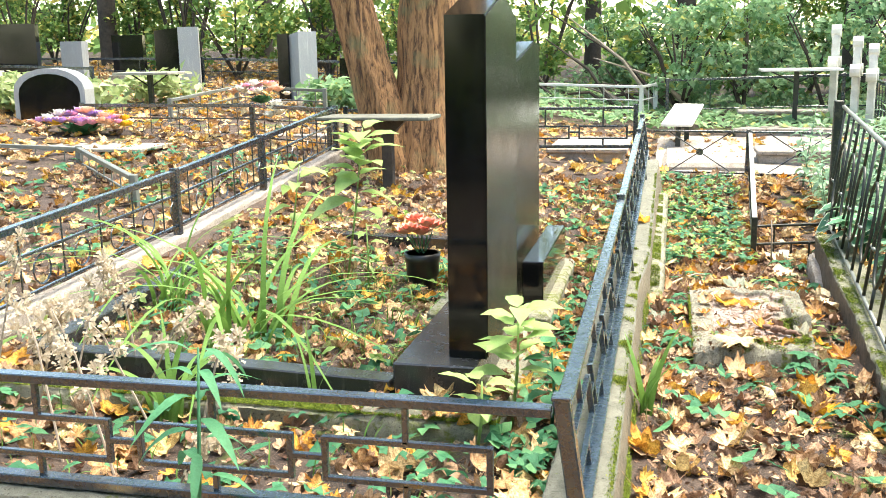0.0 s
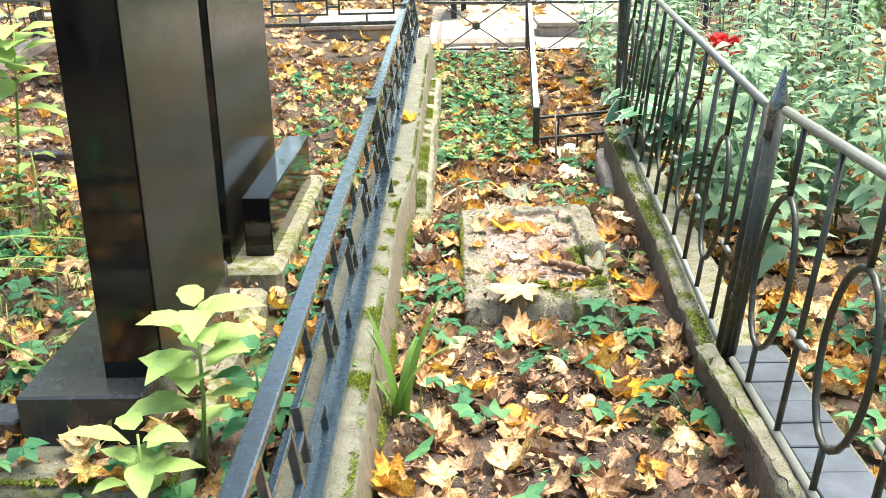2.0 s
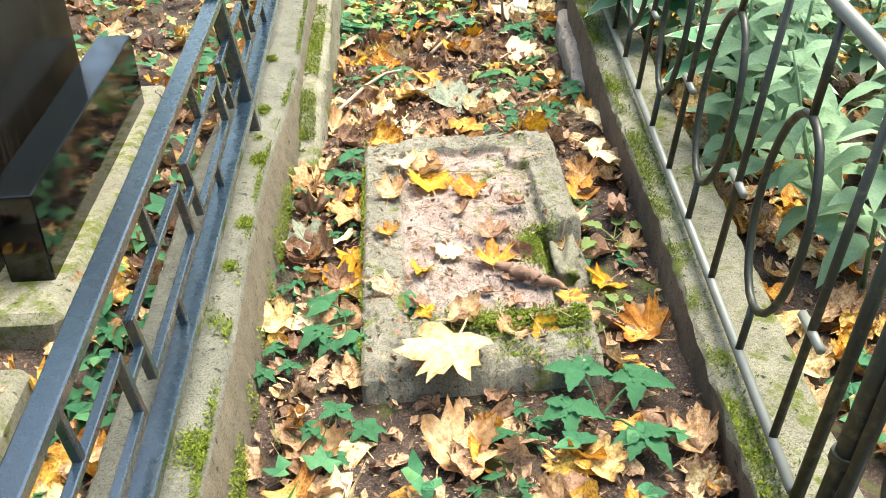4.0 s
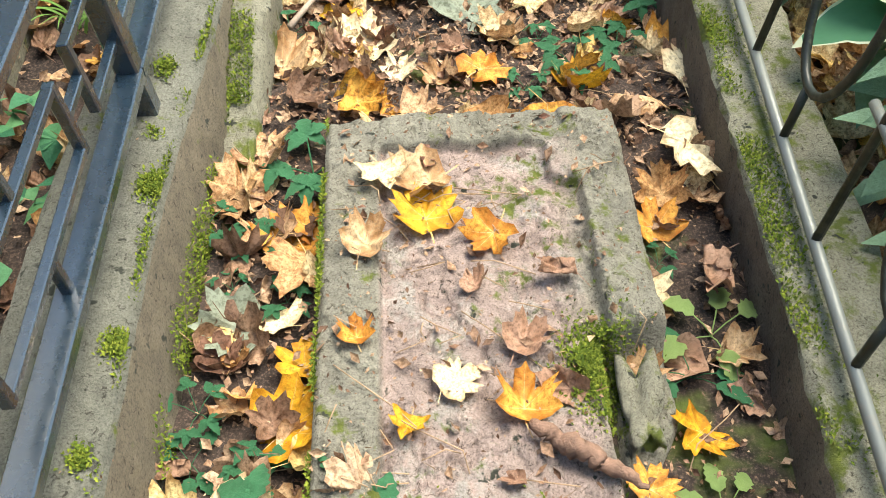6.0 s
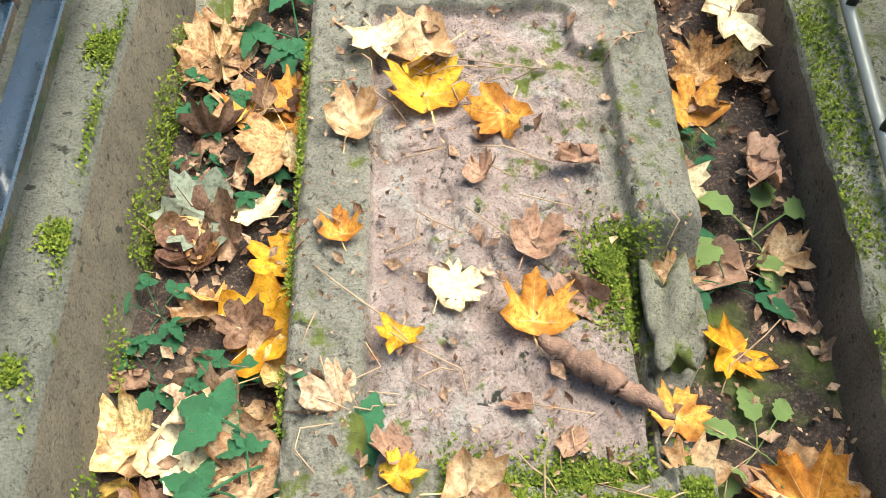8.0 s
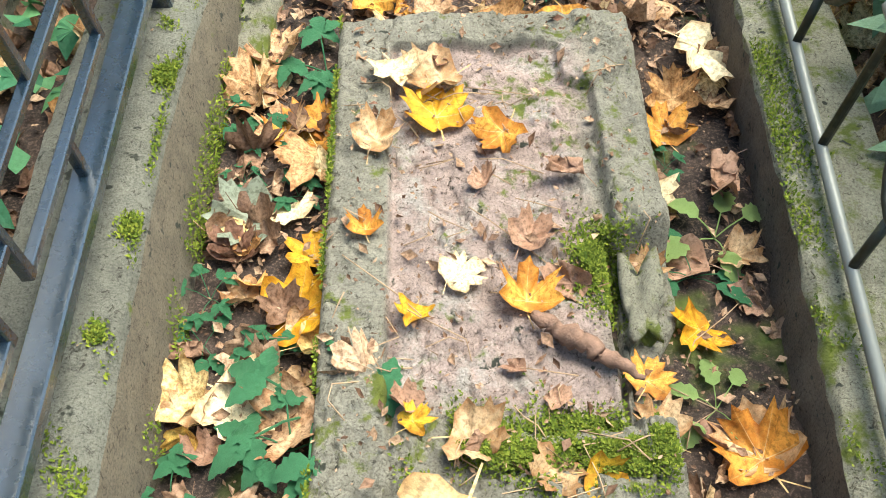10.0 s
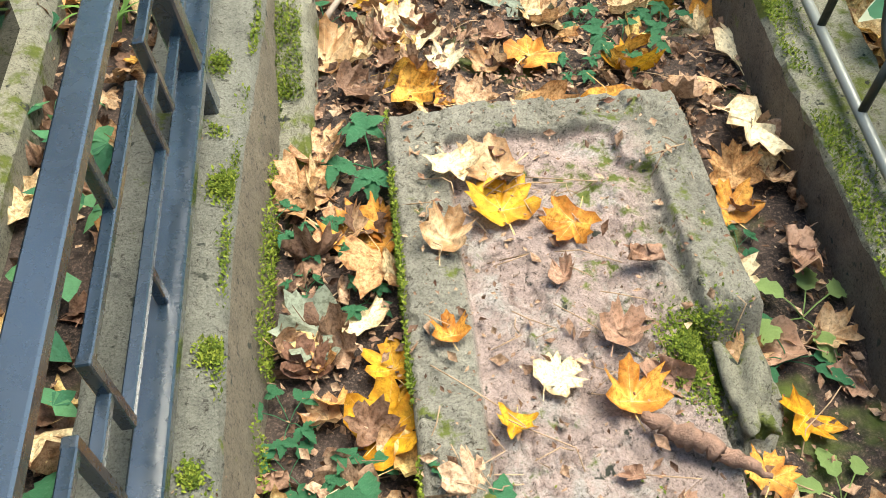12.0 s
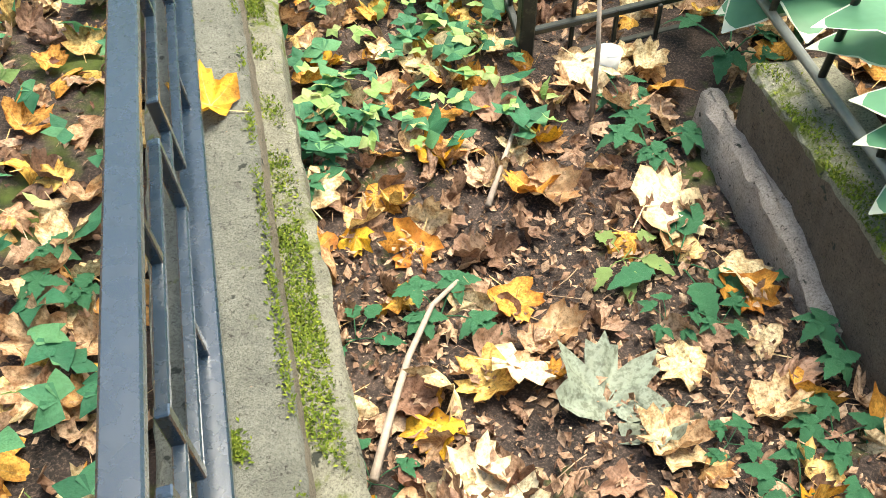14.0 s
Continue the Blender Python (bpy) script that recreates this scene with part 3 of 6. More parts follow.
def slab_z(x, y):
    """Height of the slab's worn face."""
    i = np.clip(np.rint((np.asarray(y) - 4.48) / 1.11 * 359), 0, 359).astype(int)
    j = np.clip(np.rint((np.asarray(x) - 0.885) / 0.58 * 189), 0, 189).astype(int)
    return mz[i, j]


SLAB_AT = Vector((0.885, 4.48, 0.0))
px = 0.885 + mx_ - 0.006 * my_ - bite
py = 4.48 + my_ + 0.02 * (mx_ / 0.56)
SV = np.stack([px, py, mz], -1).reshape(-1, 3)
sid = np.arange(190 * 360).reshape(360, 190)
SQ = [np.stack([sid[:-1, :-1], sid[:-1, 1:], sid[1:, 1:], sid[1:, :-1]], -1).reshape(-1, 4)]
rim = np.concatenate([sid[0, :], sid[1:, -1], sid[-1, -2::-1], sid[-2:0:-1, 0]])
low = SV[rim].copy()
low[:, 2] = -0.06
k0 = len(SV)
lo = k0 + np.arange(len(rim))
SQ.append(np.stack([rim, lo, np.roll(lo, -1), np.roll(rim, -1)], -1))
SV = np.concatenate([SV, low])
slab = new("grave_slab", array_mesh("grave_slab", SV - np.array(SLAB_AT), np.concatenate(SQ), CONCRETE_SLAB))
slab.location = SLAB_AT
field = np.zeros(len(SV))
field[: 190 * 360] = (sstep(0.098, 0.112, mx_) * sstep(0.5, 0.42, mx_ + 0.1 * (flake - 0.5)) * sstep(1.024, 1.014, my_) * sstep(0.2, 0.26, my_ + 0.1 * (coarse - 0.5))).ravel()
slab.data.attributes.new("field", "FLOAT", "POINT").data.foreach_set("value", field.astype(np.float32))
tagged(slab, "cracked pinkish-grey concrete grave marker with raised border, lying flat", "grave marker")


def lump(name, at, size, material, label, category, seed, turn=0.0, tilt=0.0, div=3, blunt=0.55, rough=0.5):
    """A rough broken block."""
    bm = bmesh.new()
    bmesh.ops.create_cube(bm, size=1)
    bmesh.ops.subdivide_edges(bm, edges=bm.edges[:], cuts=div, use_grid_fill=True)
    for v in bm.verts:
        k = noise.noise(v.co * 2.3 + Vector((seed, 0, 0)))
        v.co = v.co.lerp(v.co.normalized() * 0.62, blunt) * (1 + rough * k)
        v.co = Vector((v.co.x * size[0], v.co.y * size[1], v.co.z * size[2]))
    me = bpy.data.meshes.new(name)
    bm.to_mesh(me)
    bm.free()
    me.shade_smooth()
    me.materials.append(material)
    ob = new(name, me)
    ob.matrix_world = pose(*at, tilt, 0, turn)
    return tagged(ob, label, category)


lump("broken_chunk", (1.4, 4.92, 0.02), (0.055, 0.13, 0.085), MOSSY, "pale broken chunk of the slab's concrete border", "rubble", 3, -8, 0, 6, 0.12, 0.85)


# ---- gravestones of the near plot ----
stone = thing("gravestone", (0.05, 3.9, 0.06), "tall black granite gravestone with pointed top on a granite plinth", "gravestone")
outline = [(3.54, 0.285), (4.25, 0.285), (4.25, 1.54), (3.92, 1.625), (3.54, 1.53)]
part("stele", MB().prism(outline, 0, -0.028, 0.115), GRANITE, stone)
part("back_face", MB().prism([(3.548, 0.29), (4.242, 0.29), (4.242, 1.534), (3.92, 1.615), (3.548, 1.524)], 0, 0.1152, 0.119), GRANITE_BACK, stone, "dull back of the stone, tinted brown for reflected leaves and trees")
part("plinth", MB().box((-0.22, 3.44, 0.1), (0.09, 4.4, 0.285), 0.006), GRANITE_SKY_SHEEN, stone)
part("footing", MB().box((-0.32, 3.3, -0.1), (0.2, 4.5, 0.15), 0.02), MOSSY, stone, "mossy concrete footing")
rough_bar("mossy_strip", along(-1.95, 0.18, 3.42, 3.33, lambda y: 0.13), 0.14, 0.25, MOSSY, "low mossy concrete strip before the granite border", "kerb", 12, wob=0.006)

stone2 = thing("gravestone", (0.0, 5.2, 0.06), "broad black granite gravestone with slanted top and rear block", "gravestone")
outline = [(4.73, 0.13), (5.75, 0.13), (5.75, 1.44), (5.5, 1.45), (4.73, 1.335)]
part("stele", MB().prism(outline, 0, -0.07, 0.018), GRANITE, stone2)
part("back_face", MB().prism([(4.738, 0.14), (5.742, 0.14), (5.742, 1.432), (5.5, 1.44), (4.738, 1.327)], 0, 0.0182, 0.022), GRANITE_BACK, stone2, "dull back of the stone, tinted brown for reflected leaves and trees")
part("rear_block", MB().box((0.06, 4.81, 0.14), (0.165, 5.84, 0.38), 0.004), GRANITE, stone2)
part("footing", MB().box((-0.4, 4.66, -0.1), (0.215, 6.0, 0.15), 0.02), MOSSY, stone2, "mossy concrete footing")

border = thing("grave_border", (-1.1, 4.5, 0.06), "low polished black granite border round a grave bed", "grave border")
for a, b in (((-1.86, 3.66), (-0.23, 3.5)), ((-1.86, 3.70), (-2.05, 6.4)), ((-2.05, 6.4), (-0.2, 6.2))):
    part("edging", MB().beam((a[0], a[1], 0.14), (b[0], b[1], 0.14), 0.1, 0.14, 0.005), GRANITE_SKY_SHEEN, border)


# ---- square-tube fence ----
def fret_run(fence, p0, p1, zf, top_h, posts, first=0.0, period=0.55, lean=0.0):
    """A run of fence from p0 to p1: rails, posts and linked rectangles with stubs."""
    p0, p1 = Vector((*p0, 0)), Vector((*p1, 0))
    L = (p1 - p0).length
    d = (p1 - p0) / L

    def at(s, h):
        q = p0 + d * s
        return Vector((q.x + lean * (1 - h / top_h), q.y, float(zf(q.y)) + h))

    cuts = sorted({0.0, *posts, L})
    for a, b in zip(cuts[:-1], cuts[1:]):
        part("top_rail", MB().beam(at(a, top_h - 0.0125), at(b, top_h - 0.0125), 0.042, 0.026), BLACK, fence)
        part("bottom_rail", MB().beam(at(a, 0.022), at(b, 0.022), 0.046, 0.03), BLACK, fence)
    for s in posts:
        b = at(s, -0.1)
        t = at(s, top_h + 0.015)
        part("post", MB().beam(b, t, 0.042, 0.042, 0.004), BLACK, fence)
        part("cap", MB().box((t.x - 0.024, t.y - 0.024, t.z - 0.004), (t.x + 0.024, t.y + 0.024, t.z + 0.008), 0.004), BLACK, fence)
    lo_h, hi_h, m_h = 0.1, 0.215, 0.16
    s = first
    w = 0.017
    while s + 0.05 < L:
        a, b = max(s, 0.02), min(s + period * 0.82, L - 0.02)
        e = min(s + period, L - 0.01)
        if b - a > 0.05:
            part("fret_bar", MB().beam(at(a, hi_h), at(b, hi_h), w, w, 0.002), BLACK, fence)
            part("fret_bar", MB().beam(at(a, lo_h), at(b, lo_h), w, w, 0.002), BLACK, fence)
            for q in (a, b):
                part("fret_upright", MB().beam(at(q, lo_h - w / 2), at(q, hi_h + w / 2), w, w * 1.1, 0.002), BLACK, fence)
            mid = (a + b) / 2
            part("stub", MB().beam(at(mid, hi_h), at(mid, top_h - 0.02), w, w, 0.002), BLACK, fence)
            part("stub", MB().beam(at(mid, 0.03), at(mid, lo_h), w, w, 0.002), BLACK, fence)
        if e - b > 0.02:
            part("link", MB().beam(at(b, m_h), at(e, m_h), w, w, 0.002), BLACK, fence)
        s += period


tube_fence = thing("metal_fence", (0.5, 2.47, 0.19), "low black square-tube fence with linked rectangles on a kerb", "fence")
fret_run(tube_fence, (0.505, 2.47), (0.505, 9.6), rail_z, 0.345, [0.0, 3.03, 6.0, 7.13], 0.1, lean=0.05)
fret_run(tube_fence, (0.48, 2.47), (-3.1, 2.47), lambda y: 0.18, 0.345, [2.6, 3.58], 0.16)


# ---- pipe fence ----
def pipe_panel(fence, x0, y0, x1, y1, zb0, zb1, zt0, zt1, bars, loops, start):
    """Round top and bottom pipes with bars; every other bar carries a long ring."""
    def at(f, k):
        zb, zt = zb0 + (zb1 - zb0) * f, zt0 + (zt1 - zt0) * f
        return Vector((x0 + (x1 - x0) * f - 0.045 + 0.085 * k, y0 + (y1 - y0) * f, zb + (zt - zb) * k))

    part("top_rail", MB().tube([at(0, 1), at(1, 1)], 0.0135, 10), GREY_PIPE, fence, smooth=True)
    part("bottom_rail", MB().tube([at(0, 0.02), at(1, 0.02)], 0.011, 10), GREY_PIPE, fence, smooth=True)
    dirv = (at(1, 0) - at(0, 0)).normalized()
    for i in range(bars):
        f = (i + start) / bars
        if i % 2 == loops:
            part("bar", MB().tube([at(f, 0.02), at(f, 0.18)], 0.0085, 8), OLD_BLACK, fence, smooth=True)
            part("bar", MB().tube([at(f, 0.74), at(f, 1)], 0.0085, 8), OLD_BLACK, fence, smooth=True)
            pts = []
            for j in range(24):
                a = 2 * math.pi * j / 24
                ca, sa = math.cos(a), math.sin(a)
                pts.append(at(f, 0.46 + 0.28 * sa) + dirv * (0.125 * ca))
            part("ring", MB().tube(pts, 0.0085, 8, True), OLD_BLACK, fence, smooth=True)
        else:
            part("bar", MB().tube([at(f, 0.02), at(f, 1)], 0.0085, 8), OLD_BLACK, fence, smooth=True)
            k = 0.36
            part("cross_piece", MB().tube([at(f, k) - dirv * 0.05, at(f, k) + dirv * 0.05], 0.009, 8), GREY_PIPE, fence, smooth=True)


pipe_fence = thing("pipe_fence", (1.69, 3.95, 0.17), "dark painted pipe fence with long ring ornaments and spear-tipped post", "fence")
pipe_panel(pipe_fence, 1.69, 4.03, 1.865, 7.25, 0.128, 0.235, 0.85, 0.99, 13, 1, 0.5)
pipe_panel(pipe_fence, 1.685, 3.86, 1.66, 1.3, 0.14, 0.14, 0.87, 0.87, 10, 0, 0.6)
post = part("post", MB().tube([(1.643, 3.94, 0.06), (1.722, 3.94, 0.8)], 0.019, 12), OLD_BLACK, pipe_fence, smooth=True)
part("spear_tip", MB().tube([(1.722, 3.94, 0.80), (1.728, 3.94, 0.86), (1.73, 3.94, 0.88), (1.74, 3.94, 0.975)], [0.021, 0.026, 0.024, 0.002], 10), BLACK, post)
for z in (0.3, 0.78):
    part("clamp", MB().tube([(1.637 + 0.107 * z, 3.94, z), (1.639 + 0.107 * z, 3.94, z + 0.02)], 0.025, 10), OLD_BLACK, post)
for y in (4.02, 3.905):
    part("post", MB().tube([(1.645, y, 0.08), (1.729, y, 0.86)], 0.012, 10), OLD_BLACK, pipe_fence, smooth=True)
part("post", MB().box((1.85, 7.27, 0.1), (1.91, 7.33, 1.03), 0.006), OLD_BLACK, pipe_fence)


# ---- leaves and plants ----
HALF = ((0, 1.0), (7, 0.82), (17, 0.86), (21, 0.74), (28, 0.55), (35, 0.74), (46, 1.0), (53, 0.78), (63, 0.85), (68, 0.70), (80, 0.55), (90, 0.68), (102, 0.80), (112, 0.72), (134, 0.58), (158, 0.42))


def maple(seed, bend_r, cup, wave, fold=0.0, fine=True, stalk=True):
    """A five-lobed leaf about its stalk's end; bend_r is the radius to which its sides roll."""
    rng = np.random.default_rng(seed)
    pts = [(a, r) for a, r in HALF] + [(360 - a, r) for a, r in HALF[:0:-1]]
    a = np.radians([p[0] for p in pts])
    r = np.array([p[1] for p in pts]) * (1 + rng.normal(0, 0.05, len(pts)))
    o = np.stack([r * np.sin(a), r * np.cos(a)], -1)
    n = len(o)
    rings = [o * 0.35, o * 0.68, o] if fine else [o]
    P = np.concatenate([[[0, 0]]] + rings)
    F = [(0, 1 + i, 1 + (i + 1) % n) for i in range(n)]
    for k in range(len(rings) - 1):
        b0, b1 = 1 + k * n, 1 + (k + 1) * n
        for i in range(n):
            j = (i + 1) % n
            F += [(b0 + i, b1 + i, b1 + j), (b0 + i, b1 + j, b0 + j)]
    x, y = P[:, 0], P[:, 1]
    ang, rad = np.arctan2(x, y), np.hypot(x, y)
    z = cup * rad ** 2 + wave * rad * np.sin(ang * 5 + rng.random() * 6) + wave * 0.5 * rad * np.sin(ang * 11 + rng.random() * 6) + fold * np.abs(x)
    z = z + 0.05 * rad * np.cos(ang * 5) * (rad > 0.1)
    X = bend_r * np.sin(x / bend_r)
    Z = z * np.cos(x / bend_r) + bend_r * (1 - np.cos(x / bend_r))
    Y = y - 0.3 * z * y
    V = np.stack([X, Y, Z], -1)
    lobe = np.array([1.0 if (a_ in (0, 46, 102) or 360 - a_ in (46, 102)) else 0.0 for a_, _ in pts])
    mark = [np.array([[1.0, 0.0, 0.0]])] + [np.stack([lobe * (1 - 0.25 * (i + 1) / len(rings)), np.full(n, (0.35, 0.68, 1.0)[i] if fine else 1.0), np.zeros(n)], -1) for i in range(len(rings))]
    M = np.concatenate(mark)
    if stalk:
        k = len(V)
        bend = rng.normal(0, 0.2)
        s = [(0.018, -0.35, 0.02), (-0.018, -0.35, 0.02), (bend + 0.014, -0.75, 0.05), (bend - 0.014, -0.75, 0.05)]
        V = np.concatenate([V, s])
        M = np.concatenate([M, [[1, 0, 0]] * 4])
        F += [(0, k, k + 1), (k, k + 2, k + 3), (k, k + 3, k + 1)]
    V[:, 2] -= V[:, 2].min() * 0.6
    return V, np.array(F), M


def ovate(length, width, droop, fold, n=6, point=0.62, wave=0.0, tooth=0.05, cols=(-1, -0.5, 0, 0.5, 1)):
    """A plain leaf from its stalk along +y."""
    V, F = [], []
    for i in range(n + 1):
        t = i / n
        w = width * (math.sin(math.pi * t ** point) ** 0.85 if 0 < t < 1 else 0.02) / 2
        y, z = length * t * (1 - 0.25 * abs(droop) * t), -droop * length * t * t
        jag = 1 + (tooth if i % 2 else -tooth)
        for k in cols:
            V.append((k * w * jag, y, z + fold * abs(k) * w + wave * math.sin(i * 2.1 + k * 3) * w))
    for i in range(n):
        for k in range(4):
            a = i * 5 + k
            F.append((a, a + 1, a + 6, a + 5))
    return np.array(V, float), np.array(F)


def quads_to_tris(t):
    v, f = t
    return v, np.concatenate([f[:, [0, 1, 2]], f[:, [0, 2, 3]]])


FLAT = [maple(i, 1.3 + 0.3 * (i % 4), 0.14 + 0.08 * (i % 3) - 0.4 * (i % 2), 0.08 + 0.035 * (i % 4), 0.08) for i in range(8)]
CURLED = [maple(20 + i, 0.55 + 0.12 * i, 0.28, 0.16, 0.25) for i in range(6)]
CRUMPLED = [maple(40 + i, 0.24 + 0.05 * i, 0.3, 0.22, 0.3) for i in range(6)]
COARSE = [maple(60 + i, 1.2, 0.2, 0.12, 0.15, False, False) for i in range(5)]
CRUMB = [quads_to_tris(ovate(1, 0.6, 0.3 * i - 0.3, 0.4, 2)) for i in range(3)]


def surface_z(x, y):
    """Height of what a fallen leaf lies on."""
    z = rough_ground(x, y)
    on = (x > 0.887) & (x < 1.44) & (y > 4.485) & (y < 5.58)
    z = np.where(on, slab_z(x, y), z)
    z = np.where((x > 0.435) & (x < 0.63) & (y > 2.42) & (y < 9.6), kerb_z(y), z)
    return np.where((x > -0.32) & (x < 0.2) & (y > 3.26) & (y < 4.5), np.maximum(z, 0.15), z)


def clear(x, y, slab_keep, rng):
    """Which places are open ground."""
    u = rng.random(len(x))
    bad = (x > 0.43) & (x < 0.67) & (y > 2.4) & (y < 9.7) & (u > 0.03)
    bad |= (np.abs(x - (1.70 + 0.038 * (y - 4))) < 0.1) & (y > 1.2) & (y < 6.8) & (u > 0.06)
    bad |= (x > 0.885) & (x < 1.44) & (y > 4.5) & (y < 5.61) & (u > slab_keep)
    bad |= (x > 1.47) & (x < 1.62) & (y > 4.4) & (y < 5.3) & (u > 0.5)
    bad |= (x > -0.23) & (x < 0.125) & (y > 3.4) & (y < 4.42)
    bad |= (x > -0.09) & (x < 0.17) & (y > 4.7) & (y < 5.86)
    bad |= (np.abs(y - 2.48) < 0.09) & (x < 0.45)
    return ~bad


def litter(name, label, boxes, templates, size, material, seed, tilt=0.35, slab_keep=0.1, lift=0.006, category="fallen leaves"):
    """Fallen leaves over boxes of (x0, x1, y0, y1, leaves a square metre)."""
    rng = np.random.default_rng(seed)
    X, Y = [], []
    for x0, x1, y0, y1, d in boxes:
        n = int((x1 - x0) * (y1 - y0) * d)
        X.append(rng.uniform(x0, x1, n))
        Y.append(rng.uniform(y0, y1, n))
    x, y = np.concatenate(X), np.concatenate(Y)
    ok = clear(x, y, slab_keep, rng)
    x, y = x[ok], y[ok]
    n = len(x)
    z = surface_z(x, y) + lift + rng.random(n) * 0.02
    s = rng.uniform(*size, n)
    T = rot_zyx(rng.uniform(0, 6.28, n), rng.normal(0, tilt, n), rng.normal(0, tilt, n) + math.pi * (rng.random(n) < 0.3))
    V, F, *M = spread(templates, np.stack([x, y, z], -1), s, T, rng)
    return tagged(new(name, array_mesh(name, V, F, material, marks=M[0] if M else None)), label, category, kind="stuff")


NEAR = [(0.67, 1.66, 1.0, 4.4), (0.67, 1.66, 4.4, 5.6), (0.67, 1.66, 5.6, 6.7), (0.67, 1.66, 6.7, 9.9), (-2.2, 0.42, 2.6, 9.4), (-3.2, 2.4, 0.4, 2.4), (1.9, 4.6, 1.0, 10.0), (-4.6, -2.5, 3.0, 10.0)]


def boxes_with(*d):
    return [(*b, k) for b, k in zip(NEAR, d)]


litter("leaf_litter", "scattered yellow, orange and tan maple leaves on the soil", boxes_with(85, 45, 44, 85, 60, 62, 95, 60), FLAT + CURLED + CURLED, (0.04, 0.092), LITTER, 11, 0.45)
litter("leaf_litter", "curled brown decaying maple leaves on the soil", boxes_with(140, 110, 95, 120, 95, 95, 70, 50), CURLED + CRUMPLED, (0.03, 0.075), LITTER_BROWN, 12, 0.6, 0.05, 0.0)
litter("leaf_crumbs", "brown crumbs of rotted leaves on the soil", boxes_with(1300, 1300, 2600, 1300, 650, 350, 150, 60), CRUMB, (0.012, 0.035), LITTER_BROWN, 13, 0.6, 0.25, 0.0)
litter("leaf_litter", "yellow and tan maple leaves between two fences", [(1.62, 1.95, 6.85, 10.0, 110), (1.82, 2.15, 3.9, 6.8, 130), (0.2, 0.43, 2.7, 7.5, 75)], FLAT + CURLED, (0.045, 0.085), LITTER, 15)
litter("leaf_crumbs", "tiny dark crumbs and grit on slab and soil", [(0.68, 1.62, 3.6, 7.0, 2600)], CRUMB, (0.004, 0.013), LITTER_BROWN, 16, 0.5, 0.45, 0.0)
litter("leaf_crumbs", "tiny grit on the tops of the kerbs", [(0.44, 0.655, 3.2, 7.5, 1500)], CRUMB, (0.003, 0.009), LITTER_BROWN, 17, 0.5, 0.45, -0.004)
litter("leaf_litter", "distant yellow and tan leaves covering the cemetery floor", [(-12, -2, 9.5, 20, 44), (-2, 0.6, 9.5, 13.5, 44), (3.4, 7, 9.5, 14, 20), (-12, -4.6, 3, 9.5, 40), (4.6, 9, 2, 9.5, 25), (0.6, 3.4, 9.9, 13.5, 12)], COARSE, (0.05, 0.1), LITTER, 14, 0.3)


def fallen_leaf(rows, templates, material, label, seed, rise=0.008, tilt=12, turn=None):
    """Single leaves as things: rows of place and width."""
    rng = random.Random(seed)
    meshes = []
    for v, f, m in templates:
        me = array_mesh("maple_leaf", v, f, material, marks=m)
        meshes.append(me)
    for x, y, w in rows:
        ob = new("maple_leaf", rng.choice(meshes))
        z = float(surface_z(np.array(x), np.array(y))) + rise
        m = pose(x, y, z, rng.gauss(0, tilt), rng.gauss(0, tilt), rng.uniform(0, 360) if turn is None else turn)
        ob.matrix_world = m @ Matrix.Diagonal((w / 1.32, w / 1.32, w / 1.32, 1))
        tagged(ob, label, "leaf", "fallen maple leaves")


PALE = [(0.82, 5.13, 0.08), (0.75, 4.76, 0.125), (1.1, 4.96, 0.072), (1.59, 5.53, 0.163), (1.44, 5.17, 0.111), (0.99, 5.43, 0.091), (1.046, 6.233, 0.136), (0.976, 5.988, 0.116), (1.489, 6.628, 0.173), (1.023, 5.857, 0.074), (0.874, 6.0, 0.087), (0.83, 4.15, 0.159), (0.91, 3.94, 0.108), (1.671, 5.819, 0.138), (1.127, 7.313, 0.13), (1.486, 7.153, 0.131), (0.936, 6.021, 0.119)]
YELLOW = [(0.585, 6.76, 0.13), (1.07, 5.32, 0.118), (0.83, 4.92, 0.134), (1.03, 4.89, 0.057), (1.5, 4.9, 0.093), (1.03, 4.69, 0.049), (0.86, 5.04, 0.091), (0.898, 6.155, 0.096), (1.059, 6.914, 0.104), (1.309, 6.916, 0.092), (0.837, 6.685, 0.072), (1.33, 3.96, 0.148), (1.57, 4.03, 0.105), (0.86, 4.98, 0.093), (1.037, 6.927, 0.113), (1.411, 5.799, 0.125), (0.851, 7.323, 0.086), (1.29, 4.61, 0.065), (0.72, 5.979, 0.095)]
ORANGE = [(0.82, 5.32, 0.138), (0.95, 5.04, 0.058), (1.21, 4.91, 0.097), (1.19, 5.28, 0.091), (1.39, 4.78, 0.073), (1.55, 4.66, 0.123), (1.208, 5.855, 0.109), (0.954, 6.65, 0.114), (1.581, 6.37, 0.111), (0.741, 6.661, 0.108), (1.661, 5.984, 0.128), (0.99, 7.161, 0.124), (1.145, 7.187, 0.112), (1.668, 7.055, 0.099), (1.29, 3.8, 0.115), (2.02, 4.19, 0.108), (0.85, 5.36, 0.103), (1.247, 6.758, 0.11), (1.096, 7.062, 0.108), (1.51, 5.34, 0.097)]
